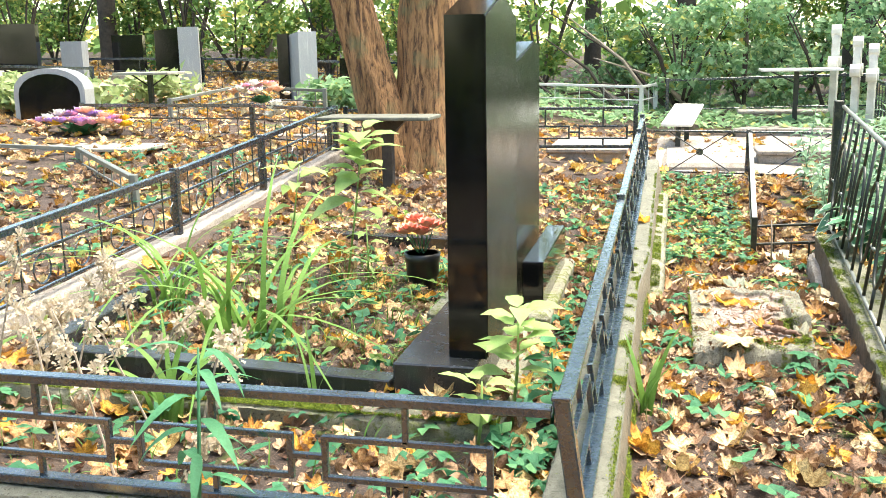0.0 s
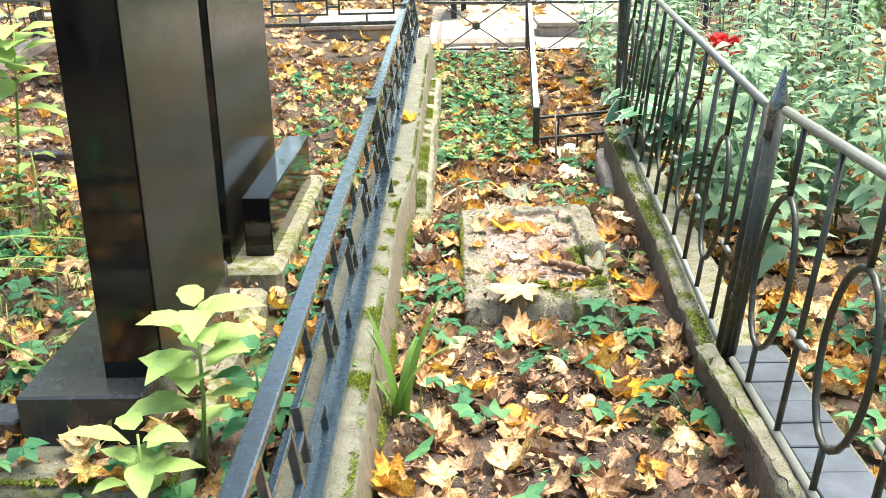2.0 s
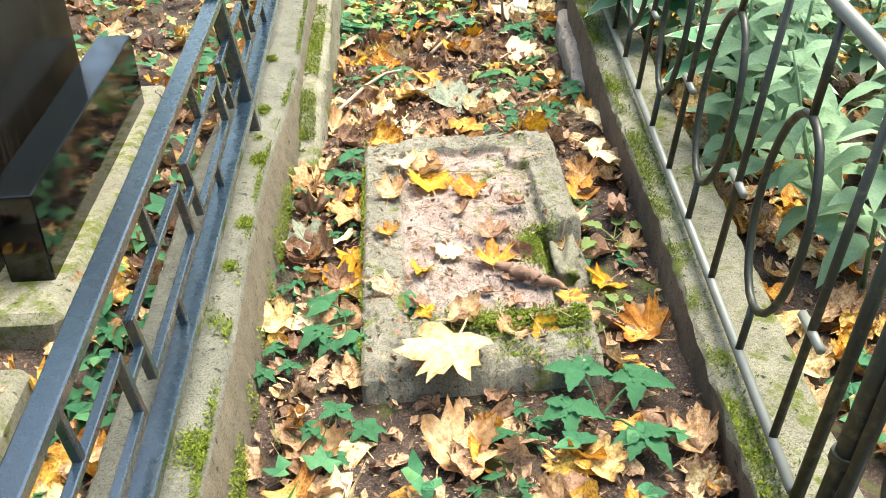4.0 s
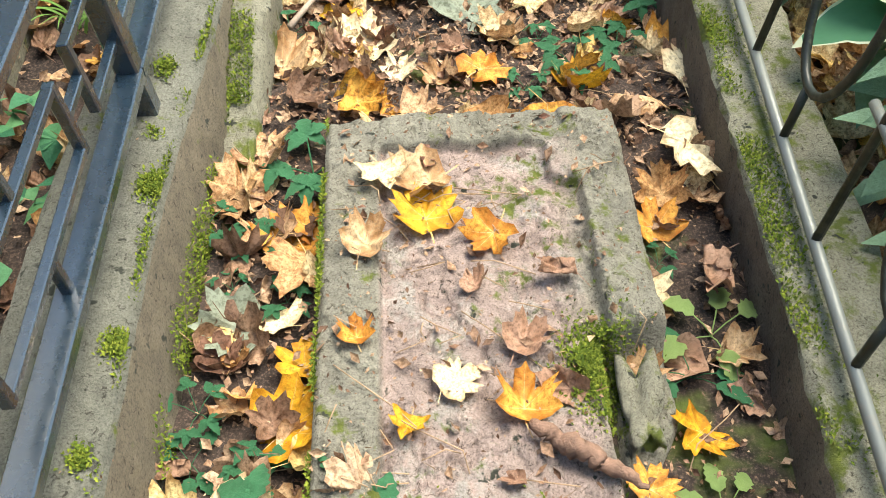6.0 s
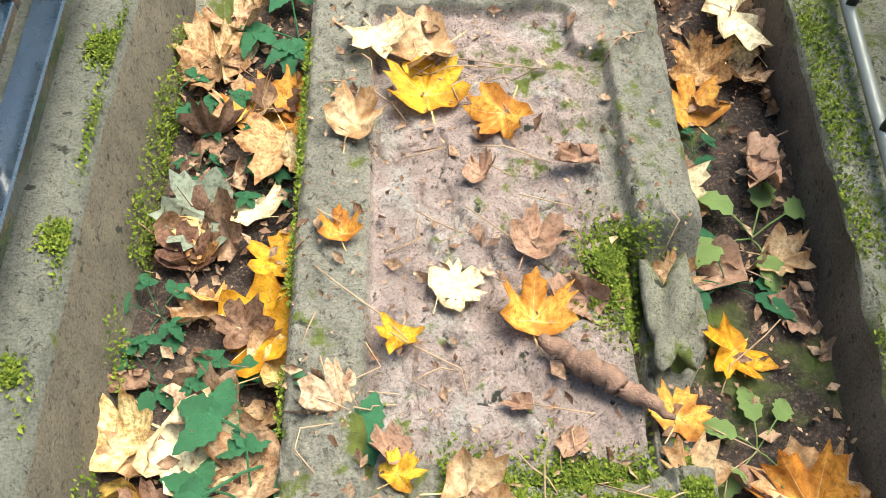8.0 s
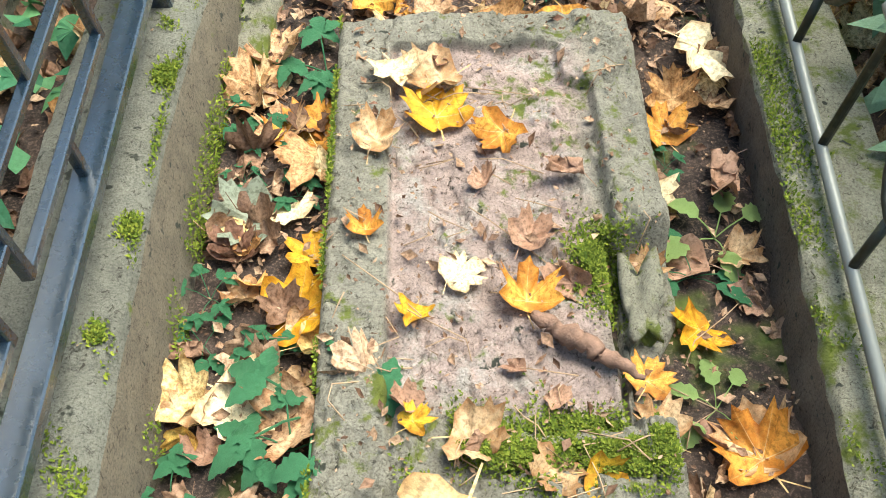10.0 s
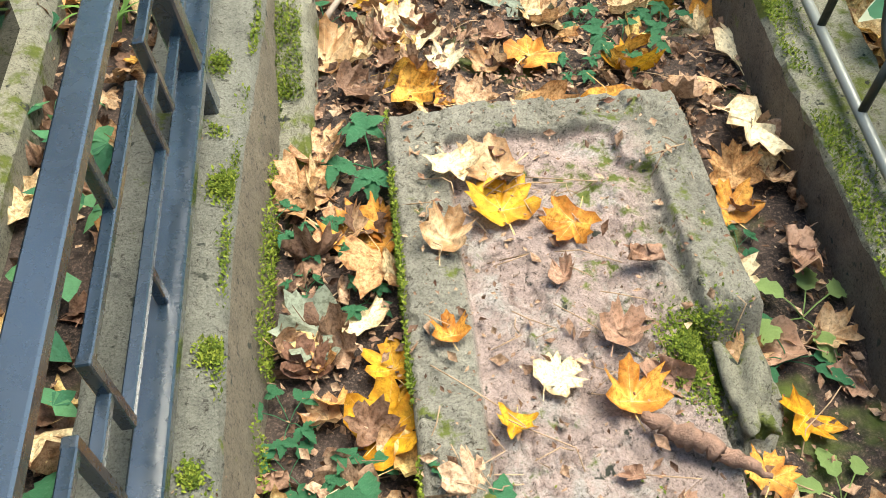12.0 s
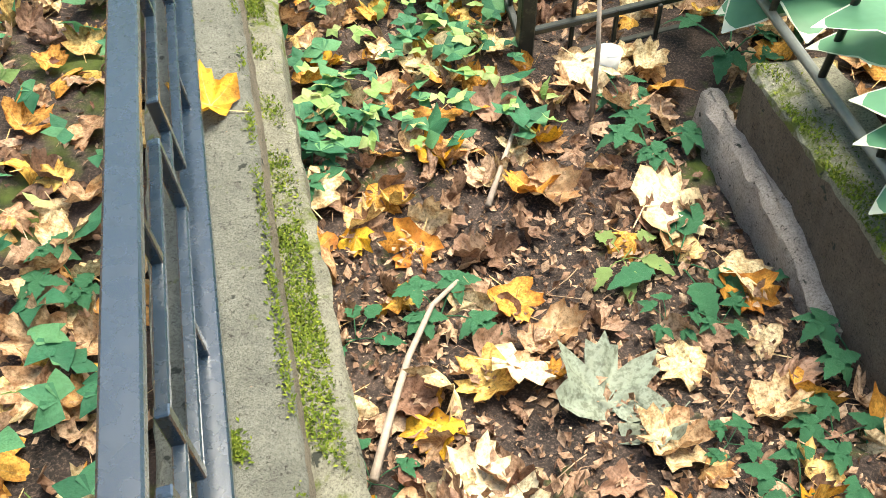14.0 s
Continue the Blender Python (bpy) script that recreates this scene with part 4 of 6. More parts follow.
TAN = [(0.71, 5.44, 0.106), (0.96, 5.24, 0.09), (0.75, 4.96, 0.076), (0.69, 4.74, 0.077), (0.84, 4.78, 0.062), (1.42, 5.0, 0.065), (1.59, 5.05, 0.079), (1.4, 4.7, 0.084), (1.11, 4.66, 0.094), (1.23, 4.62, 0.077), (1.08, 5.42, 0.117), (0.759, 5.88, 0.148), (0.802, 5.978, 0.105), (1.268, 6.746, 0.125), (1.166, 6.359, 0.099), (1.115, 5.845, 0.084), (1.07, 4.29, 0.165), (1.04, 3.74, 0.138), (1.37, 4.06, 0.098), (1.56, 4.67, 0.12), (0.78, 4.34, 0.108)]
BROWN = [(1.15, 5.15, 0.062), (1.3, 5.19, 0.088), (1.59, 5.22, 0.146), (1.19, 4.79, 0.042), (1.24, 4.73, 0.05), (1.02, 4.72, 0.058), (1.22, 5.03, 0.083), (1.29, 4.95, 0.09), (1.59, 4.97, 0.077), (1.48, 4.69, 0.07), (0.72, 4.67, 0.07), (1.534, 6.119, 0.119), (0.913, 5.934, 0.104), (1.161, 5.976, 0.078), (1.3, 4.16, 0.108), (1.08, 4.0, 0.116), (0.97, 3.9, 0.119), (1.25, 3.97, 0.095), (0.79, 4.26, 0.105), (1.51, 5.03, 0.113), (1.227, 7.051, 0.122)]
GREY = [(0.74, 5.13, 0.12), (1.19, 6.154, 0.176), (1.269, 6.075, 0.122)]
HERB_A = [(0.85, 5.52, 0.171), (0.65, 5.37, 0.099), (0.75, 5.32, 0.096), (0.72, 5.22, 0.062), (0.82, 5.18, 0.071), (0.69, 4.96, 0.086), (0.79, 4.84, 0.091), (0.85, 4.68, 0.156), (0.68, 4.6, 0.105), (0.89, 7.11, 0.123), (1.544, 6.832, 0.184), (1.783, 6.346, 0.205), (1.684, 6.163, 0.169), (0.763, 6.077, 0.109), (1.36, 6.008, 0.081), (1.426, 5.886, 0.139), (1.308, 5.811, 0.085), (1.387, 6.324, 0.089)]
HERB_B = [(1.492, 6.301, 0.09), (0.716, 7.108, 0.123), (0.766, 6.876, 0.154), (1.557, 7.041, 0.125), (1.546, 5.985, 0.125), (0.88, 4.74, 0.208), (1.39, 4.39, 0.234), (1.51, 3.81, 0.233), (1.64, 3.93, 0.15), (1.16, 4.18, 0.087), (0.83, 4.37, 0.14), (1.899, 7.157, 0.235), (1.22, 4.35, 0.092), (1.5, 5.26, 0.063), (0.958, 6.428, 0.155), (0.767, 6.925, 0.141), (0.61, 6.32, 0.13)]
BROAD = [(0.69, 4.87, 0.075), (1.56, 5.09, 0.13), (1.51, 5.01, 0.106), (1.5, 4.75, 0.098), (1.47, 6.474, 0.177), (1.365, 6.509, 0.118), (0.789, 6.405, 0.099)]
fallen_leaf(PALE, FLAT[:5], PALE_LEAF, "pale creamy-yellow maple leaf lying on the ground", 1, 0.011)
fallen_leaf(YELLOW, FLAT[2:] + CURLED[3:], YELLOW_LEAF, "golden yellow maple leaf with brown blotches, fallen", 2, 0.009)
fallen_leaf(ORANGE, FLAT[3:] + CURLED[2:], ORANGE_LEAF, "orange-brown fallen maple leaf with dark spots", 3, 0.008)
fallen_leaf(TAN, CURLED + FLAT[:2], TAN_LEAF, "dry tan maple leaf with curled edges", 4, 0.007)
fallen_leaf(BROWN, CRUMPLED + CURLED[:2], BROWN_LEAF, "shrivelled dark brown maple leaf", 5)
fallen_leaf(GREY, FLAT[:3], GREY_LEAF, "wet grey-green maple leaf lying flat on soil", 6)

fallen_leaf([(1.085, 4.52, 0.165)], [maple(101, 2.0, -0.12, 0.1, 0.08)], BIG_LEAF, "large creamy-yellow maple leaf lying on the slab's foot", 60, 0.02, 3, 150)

# a long leaf rolled into a tube on the slab
pts, rad = [], []
_r = random.Random(77)
for i in range(30):
    f = i / 29
    pts.append((1.215 + 0.16 * f + _r.gauss(0, 0.0025), 4.875 - 0.115 * f + _r.gauss(0, 0.0025), 0.085 + 0.004 * math.sin(i * 0.6)))
    rad.append(0.004 + 0.013 * math.sin(math.pi * min(1, f * 0.9 + 0.12)) * _r.uniform(0.75, 1.25))
solid("rolled_leaf", MB().tube(pts, rad, 9), ROLL, (1.29, 4.82, 0.08), "dry brown leaf rolled into a tube on the slab", "leaf", smooth=True)


def stick(points, r, label):
    solid("stick", MB().tube(points, [r * (1 - 0.5 * i / (len(points) - 1)) for i in range(len(points))], 7), TWIG, points[0], label, "stick", smooth=True)


def on_soil(x, y, h):
    return (x, y, float(rough_ground(x, y)) + h)


stick([on_soil(0.765, 6.06, 0.035), on_soil(0.81, 6.17, 0.045), on_soil(0.87, 6.3, 0.05), on_soil(0.94, 6.42, 0.05), on_soil(1.02, 6.5, 0.04)], 0.0085, "pale dry stick lying among fallen leaves")
stick([on_soil(1.13, 6.72, 0.02), on_soil(1.2, 6.85, 0.04), on_soil(1.28, 7.0, 0.03)], 0.008, "thin grey stick lying among fallen leaves")
_r = random.Random(5)
for i in range(90):
    x, y = _r.choice([(_r.uniform(0.68, 1.6), _r.uniform(2.5, 7.5)), (_r.uniform(0.9, 1.42), _r.uniform(4.55, 5.5))])
    a, L = _r.uniform(0, 6.28), _r.uniform(0.05, 0.16)
    q = [(x + math.cos(a + 0.5 * k * _r.uniform(-1, 1)) * L * k / 3, y + math.sin(a) * L * k / 3) for k in range(4)]
    pts = [(u, v, float(surface_z(np.array(u), np.array(v))) + 0.012 + 0.01 * math.sin(k * 1.3)) for k, (u, v) in enumerate(q)]
    solid("leaf_stalk", MB().tube(pts, 0.0011, 5), STALK, pts[0], "thin tan leaf stalk fallen on the ground", "leaf stalk", "fallen leaf stalks", smooth=True)


# low herbs: stalks with three leaflets each
def herb(seed, stalks, leaf_l, leaf_w, high, material, lobes=3, name="herb_plant", label="low green herb with three-part toothed leaves"):
    rng = random.Random(seed)
    plant = thing(name, (0, 0, 0), label, "plant", "herbs in the soil")
    for s in range(stalks):
        a = 2 * math.pi * (s + rng.random() * 0.7) / stalks
        reach, h = rng.uniform(0.35, 0.6), high * rng.uniform(0.6, 1)
        tip = Vector((math.cos(a) * reach, math.sin(a) * reach, h))
        part("stem", MB().tube([(0, 0, 0), tip * 0.5 + Vector((0, 0, h * 0.25)), tip], 0.012, 5), material, plant)
        for k in range(lobes):
            b = a + (k - (lobes - 1) / 2) * rng.uniform(0.95, 1.3)
            tv, tf = ovate(leaf_l * rng.uniform(0.8, 1.15) * (1 if k == lobes // 2 else 0.85), leaf_w * rng.uniform(0.9, 1.1), rng.uniform(0.1, 0.5), 0.25, 10, 0.66, 0.12, 0.13)
            T = rot_zyx(np.array([b - math.pi / 2]), np.array([rng.uniform(-0.15, 0.25)]), np.array([rng.uniform(-0.2, 0.2)]))[0]
            mb = MB().add((T @ tv.T).T + np.array(tip), [tuple(f) for f in tf])
            part("leaf", mb, material, plant, smooth=True)
    return plant


HERBS = [herb(i, 4 + i % 2, 0.42, 0.21, 0.34, GREEN, 3 if i % 2 else 5) for i in range(4)]
BROADS = [herb(20 + i, 5, 0.75, 0.36, 0.2, LIME if i else GREEN, 1, "broad_leaf_plant", "low plant with smooth broad green leaves") for i in range(2)]


def plant_out(kinds, rows, seed):
    rng = random.Random(seed)
    for i, (x, y, w) in enumerate(rows):
        z = float(rough_ground(x, y)) + 0.005
        ob = kinds[i % len(kinds)]
        ob.scale = (w * 0.88,) * 3
        copy_thing(ob, pose(x, y, z, 0, 0, rng.uniform(0, 360)))
        ob.scale = (1, 1, 1)


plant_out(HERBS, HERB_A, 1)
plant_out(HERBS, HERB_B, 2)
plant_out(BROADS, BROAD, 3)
_r = random.Random(9)
plant_out(HERBS, [(_r.uniform(0.22, 0.4), _r.uniform(3.0, 6.8), _r.uniform(0.1, 0.2)) for i in range(12)], 4)
plant_out(HERBS, [(_r.uniform(-2.0, 0.3), _r.uniform(2.65, 3.2), _r.uniform(0.1, 0.2)) for i in range(9)], 5)
plant_out(HERBS, [(_r.uniform(-1.8, -0.3), _r.uniform(3.8, 5.8), _r.uniform(0.09, 0.17)) for i in range(10)], 6)
for ob in HERBS + BROADS:
    for o in ob.children_recursive:
        bpy.data.objects.remove(o)
    bpy.data.objects.remove(ob)

# close ground cover and grass
TRIFOIL = []
for i in range(3):
    vs, fs, base = [], [], 0
    for k in range(3):
        tv, tf = ovate(0.5, 0.36, 0.2 + 0.1 * i, 0.2, 3)
        T = rot_zyx(np.array([(k - 1) * 1.25]), np.array([0.15]), np.array([0.0]))[0]
        vs.append((T @ tv.T).T)
        fs.append(tf + base)
        base += len(tv)
    TRIFOIL.append((np.concatenate(vs), np.concatenate(fs)))
litter("ground_cover", "dense low green herbs growing through the fallen leaves", [(0.67, 1.35, 6.9, 9.9, 190), (-2.1, -0.3, 3.75, 6.0, 55), (-0.3, 0.4, 6.2, 9.0, 45), (0.2, 0.42, 2.7, 6.5, 70), (-3.2, 0.4, 2.6, 3.4, 60), (0.68, 1.66, 1.2, 4.4, 22), (1.9, 3.6, 1.5, 4.5, 110), (-4.5, -2.6, 3, 9, 30)], TRIFOIL, (0.06, 0.14), GREEN, 21, 0.3, 0.0, 0.05, "ground cover")
litter("ground_cover", "leafy green undergrowth below the shrubs", [(-2.5, 7, 13.4, 18, 75)], TRIFOIL, (0.12, 0.26), BUSH, 24, 0.4, 0.0, 0.12, "ground cover")
litter("ground_cover", "pale green weeds with rounded leaves among fallen leaves", [(0.67, 1.4, 6.9, 9.9, 110), (-1.9, 0.1, 3.7, 5.8, 45), (-2.2, 0.3, 6.2, 9, 22)], TRIFOIL, (0.04, 0.1), LIME, 22, 0.4, 0.0, 0.06, "ground cover")


def blade(h, lean, width, n=6):
    V = []
    for i in range(n + 1):
        t = i / n
        w = width * (1 - t ** 2.2) / 2 + 0.0004
        V += [(-w, lean * h * t * t, h * (t - 0.45 * lean * t ** 3)), (w, lean * h * t * t, h * (t - 0.45 * lean * t ** 3))]
    return np.array(V), np.array([(2 * i, 2 * i + 1, 2 * i + 3, 2 * i + 2) for i in range(n)])


BLADES = [blade(1, 0.2 + 0.25 * i, 0.05, 5) for i in range(4)]
litter("short_grass", "thin short green grass in the grave bed", [(-1.8, -0.35, 3.75, 5.6, 420), (-3.2, 0.3, 2.6, 3.3, 90), (0.68, 0.8, 3.0, 4.4, 60)], BLADES, (0.05, 0.14), GRASS, 23, 0.25, 0.0, 0.0, "grass")


def tuft(name, at, count, high, lean, width, material, label, seed, spread_r=0.05):
    """A clump of long blades from one root."""
    rng = random.Random(seed)
    ob = thing(name, at, label, "grass")
    for i in range(count):
        h, a = high * rng.uniform(0.55, 1), rng.uniform(0, 6.28)
        tv, tf = blade(h, min(lean * rng.uniform(0.3, 1.4), 1.2 / h), width * rng.uniform(0.7, 1.2), 9)
        T = rot_zyx(np.array([a]), np.array([rng.uniform(-0.35, 0.05)]), np.array([0.0]))[0]
        off = np.array(at) + np.array([math.cos(a), math.sin(a), 0]) * rng.random() * spread_r
        part("blade", MB().add((T @ tv.T).T + off, [tuple(f) for f in tf]), material, ob, smooth=True)
    return ob


tuft("grass_clump", on_soil(-1.12, 4.15, 0), 26, 1.15, 1.7, 0.026, GRASS, "large clump of long arching green grass blades", 1, 0.2)
tuft("grass_clump", on_soil(-1.75, 4.6, 0), 22, 0.95, 1.6, 0.02, GRASS, "clump of arching grass blades in the grave bed", 2, 0.1)
tuft("grass_clump", on_soil(-1.05, 3.25, 0), 12, 0.5, 0.9, 0.028, GRASS, "broad-bladed green plant beside the black border", 3, 0.06)
tuft("grass_clump", on_soil(-0.52, 3.38, 0), 3, 0.62, 0.5, 0.016, GRASS, "few tall single grass blades", 4, 0.02)
tuft("grass_clump", on_soil(0.685, 3.83, 0), 9, 0.42, 0.45, 0.026, GRASS, "small tuft of upright green blades beside a kerb", 5, 0.04)
tuft("grass_clump", on_soil(0.3, 5.95, 0), 16, 0.14, 0.9, 0.008, GRASS, "small green grass tuft behind the fence", 6, 0.05)
tuft("grass_clump", on_soil(-2.0, 3.3, 0), 14, 0.55, 1.0, 0.02, GRASS, "clump of green grass outside the border", 7, 0.08)


def leafy_stem(name, at, high, leaves, leaf_l, leaf_w, material, label, seed, lean=(0, 0), start=0.25, droop=0.5, stem_mat=None, crown=True):
    """An upright herb with leaves round its stem, crowded to the top."""
    rng = random.Random(seed)
    ob = thing(name, at, label, "plant")
    base = Vector(at)
    top = base + Vector((lean[0], lean[1], high))
    stem = [base, base.lerp(top, 0.5) + Vector((0.01, -0.01, 0)), top]
    part("stem", MB().tube(stem, [0.007, 0.006, 0.003], 6), stem_mat or material, ob, smooth=True)
    for i in range(leaves):
        f = start + (1 - start) * (i / max(1, leaves - 1)) ** (0.6 if crown else 1)
        p = base.lerp(top, f)
        a = i * 2.4 + rng.uniform(-0.3, 0.3)
        L = leaf_l * rng.uniform(0.75, 1.15) * (1.05 - 0.35 * f)
        tv, tf = ovate(L, leaf_w * L / leaf_l, droop * rng.uniform(0.5, 1.4), 0.22, 7, 0.7, 0.08)
        T = rot_zyx(np.array([a]), np.array([rng.uniform(0.0, 0.7)]), np.array([rng.uniform(-0.2, 0.2)]))[0]
        part("leaf", MB().add((T @ (tv + np.array([0, 0.02, 0])).T).T + np.array(p), [tuple(q) for q in tf]), material, ob, smooth=True)
    return ob


leafy_stem("balsam_plant", on_soil(-1.02, 5.3, 0), 0.88, 20, 0.32, 0.16, LIME, "tall light-green broad-leaved weed in the grave bed", 1, (0.12, 0.0), 0.45, 0.35)
leafy_stem("balsam_plant", on_soil(-0.85, 5.15, 0), 0.38, 7, 0.16, 0.08, LIME, "small light-green weed in the grave bed", 2, (0, 0), 0.4)
leafy_stem("balsam_plant", on_soil(-1.5, 5.6, 0), 0.6, 9, 0.26, 0.14, LIME, "light-green weed with broad leaves", 3, (0.1, 0), 0.4)
leafy_stem("balsam_plant", on_soil(0.22, 3.45, 0), 0.46, 18, 0.19, 0.105, LIME, "light-green broad-leaved weed beside the granite plinth", 4, (0.03, -0.02), 0.3, 0.3)
leafy_stem("balsam_plant", on_soil(0.14, 3.2, 0), 0.26, 9, 0.19, 0.1, LIME, "low light-green weed beside the granite plinth", 5, (0.02, 0), 0.3, 0.3)
leafy_stem("balsam_plant", on_soil(0.36, 3.5, 0), 0.3, 9, 0.14, 0.08, GREEN, "small green weed between plinth and fence", 6, (0.0, 0), 0.3, 0.3)
leafy_stem("lance_leaf_plant", on_soil(-0.42, 2.25, 0), 0.66, 16, 0.24, 0.045, GREEN, "grey-green weed with long narrow leaves before the fence", 7, (0.0, 0.1), 0.25, 0.7)


def fluffy(at, high, lean, seed):
    """A withered stalk with woolly seed heads."""
    rng = random.Random(seed)
    ob = thing("withered_flower", at, "withered stalk with pale woolly seed heads", "plant", "withered flowers")
    base, top = Vector(at), Vector(at) + Vector((lean[0], lean[1], high))
    mid = base.lerp(top, 0.6) + Vector((0, 0, 0.08))
    part("stem", MB().tube([base, mid, top], [0.005, 0.004, 0.002], 5), TWIG, ob)
    for i in range(7):
        f = 0.5 + 0.5 * i / 6
        c = base.lerp(top, f) + Vector((rng.gauss(0, 0.035), rng.gauss(0, 0.035), 0.05 * math.sin(math.pi * f)))
        V, F = [], []
        for k in range(55):
            d = Vector((rng.gauss(0, 1), rng.gauss(0, 1), rng.gauss(0, 1))).normalized()
            p, L = c + d * rng.uniform(0.0, 0.026), rng.uniform(0.008, 0.022)
            s = d.orthogonal().normalized() * 0.003
            n = len(V)
            V += [p - s, p + s, p + d * L + s * 1.5, p + d * L - s * 1.5]
            F.append((n, n + 1, n + 2, n + 3))
        part("seed_head", MB().add(V, F), FLUFF, ob)


for i, (x, y, h, lx, ly) in enumerate(((-0.95, 2.75, 0.55, -0.25, 0.1), (-1.25, 2.9, 0.5, -0.2, 0.15), (-0.8, 3.0, 0.42, 0.12, 0.1), (-1.5, 3.1, 0.5, 0.2, 0), (-1.2, 3.3, 0.42, 0.25, 0.1), (-1.7, 3.0, 0.6, -0.1, 0.2), (-0.7, 2.65, 0.3, 0.2, -0.1), (-1.6, 3.5, 0.5, 0.1, 0.2), (-1.9, 3.4, 0.62, 0.15, 0.1), (-1.35, 3.6, 0.52, -0.15, 0.1), (-1.0, 3.1, 0.5, -0.3, 0), (-2.1, 3.1, 0.55, 0.1, 0.1), (-1.4, 2.6, 0.5, 0.0, 0.2))):
    fluffy(on_soil(x, y, 0), h, (lx, ly), i)

# moss on the kerbs and footings
rng_m = np.random.default_rng(31)


def moss_on(name, label, n, place, fill=0.0):
    p = place(n)
    c = np.sin(p[:, 1] * 9 + 2 * np.sin(p[:, 1] * 3.3)) + 0.7 * np.sin(p[:, 1] * 31 + p[:, 0] * 40)
    p = p[c + 1.4 * fill > rng_m.uniform(-0.9, 1.1, len(p))]
    k = len(p)
    V, F = spread([quads_to_tris(ovate(1, 0.5, 0.2, 0.3, 2))], p, rng_m.uniform(0.004, 0.011, k), rot_zyx(rng_m.uniform(0, 6.28, k), rng_m.uniform(0.5, 1.3, k), np.zeros(k)), rng_m)
    tagged(new(name, array_mesh(name, V, F, MOSS)), label, "moss", kind="stuff")


def pts_left(n):
    y = rng_m.uniform(2.6, 8.8, n)
    side = rng_m.random(n) < 0.85
    deep = (0.03 + kerb_z(y)) * (1 - 0.5 * rng_m.random(n) ** 2.2)
    x = kerb_edge(y) + np.where(side, 0.008 + 0.195 * deep, -np.abs(rng_m.normal(0, 0.008, n)))
    z = np.where(side, kerb_z(y) - deep, kerb_z(y))
    return np.stack([x, y, z], -1)


def pts_cushion(n):
    """Separate cushions on the kerb's top."""
    spots = np.array([(0.565, 4.6, 0.035), (0.6, 4.56, 0.02), (0.6, 4.97, 0.01), (0.585, 4.78, 0.009), (0.545, 4.72, 0.008), (0.6, 5.3, 0.012), (0.585, 5.62, 0.012), (0.59, 5.45, 0.01), (0.6, 4.2, 0.02), (0.59, 3.75, 0.02), (0.57, 6.0, 0.01)])
    k = rng_m.integers(0, len(spots), n)
    x, y = spots[k, 0] + rng_m.normal(0, 1, n) * spots[k, 2], spots[k, 1] + rng_m.normal(0, 1.3, n) * spots[k, 2]
    return np.stack([np.minimum(x, 0.615), y, kerb_z(y) + 0.002], -1)


def pts_right(n):
    y = rng_m.uniform(4.0, 6.75, n)
    x = 1.60 + 0.038 * (y - 4) + np.abs(rng_m.normal(0.0, 0.035, n))
    return np.stack([x, y, rk_z(y) + 0.001], -1)


def pts_ledge(n):
    y = rng_m.uniform(5.66, 8.5, n)
    return np.stack([rng_m.uniform(0.662, 0.722, n), y, ledge_z(y)], -1)


def pts_foot(n):
    x = rng_m.uniform(-1.9, 0.2, n)
    return np.stack([x, 3.34 - 0.042 * x + rng_m.uniform(-0.06, 0.08, n), np.full(n, 0.136)], -1)


def pts_slab(n):
    k = rng_m.random(n)
    x = np.where(k < 0.5, 0.884 - rng_m.random(n) * 0.006, rng_m.uniform(1.0, 1.4, n))
    y = np.where(k < 0.5, rng_m.uniform(4.5, 5.6, n), 4.49 + np.abs(rng_m.normal(0, 0.1, n)))
    z = np.where(k < 0.5, rng_m.uniform(0.0, 0.09, n), slab_z(x, y) + 0.002)
    return np.stack([x, y, z], -1)


moss_on("moss", "green moss on the inner face of the fence kerb", 70000, pts_left)
moss_on("moss", "small dark moss cushions on the fence kerb", 12000, pts_cushion)
moss_on("moss", "green moss along the top of the pipe-fence kerb", 16000, pts_right)
moss_on("moss", "thick moss covering the low concrete strip", 26000, pts_ledge)
moss_on("moss", "green moss on the concrete strip before the border", 60000, pts_foot, 0.7)
def pts_patch(n):
    k = rng_m.random(n)
    x = np.where(k < 0.75, 1.4 - 0.32 * rng_m.random(n) ** 1.8, rng_m.normal(1.345, 0.03, n))
    y = np.where(k < 0.75, rng_m.normal(4.66, 0.028, n), rng_m.normal(4.985, 0.04, n))
    return np.stack([x, y, slab_z(x, y) + 0.003], -1)


moss_on("moss", "bright green moss cushions on the slab's broken foot", 34000, pts_patch, 0.9)
moss_on("moss", "moss along the edges of the grave slab", 22000, pts_slab)


# ---- pot with artificial flower ----
def gz_at(x, y):
    return float(rough_ground(x, y))


FLOWER_COL = {k: plain_mat("petal_" + k, c, 0.6, 0.2, 30, 0.1) for k, c in dict(coral=(0.8, 0.33, 0.26), pink=(0.85, 0.42, 0.58), white=(0.8, 0.78, 0.7), yellow=(0.8, 0.5, 0.05), violet=(0.55, 0.36, 0.72), red=(0.6, 0.05, 0.05), peach=(0.8, 0.48, 0.34)).items()}


def rosette(mb, c, r, seed, n=14):
    """Layered petals round c."""
    rng = random.Random(seed)
    for k in range(n):
        a, lift = k * 2.4, 0.15 + 0.75 * k / n
        tv, tf = ovate(r * (1.1 - 0.4 * k / n), r * 0.8, -0.25, 0.3, 3)
        T = rot_zyx(np.array([a]), np.array([lift]), np.array([rng.uniform(-0.2, 0.2)]))[0]
        mb.add((T @ tv.T).T + np.array(c), [tuple(q) for q in tf])
    return mb


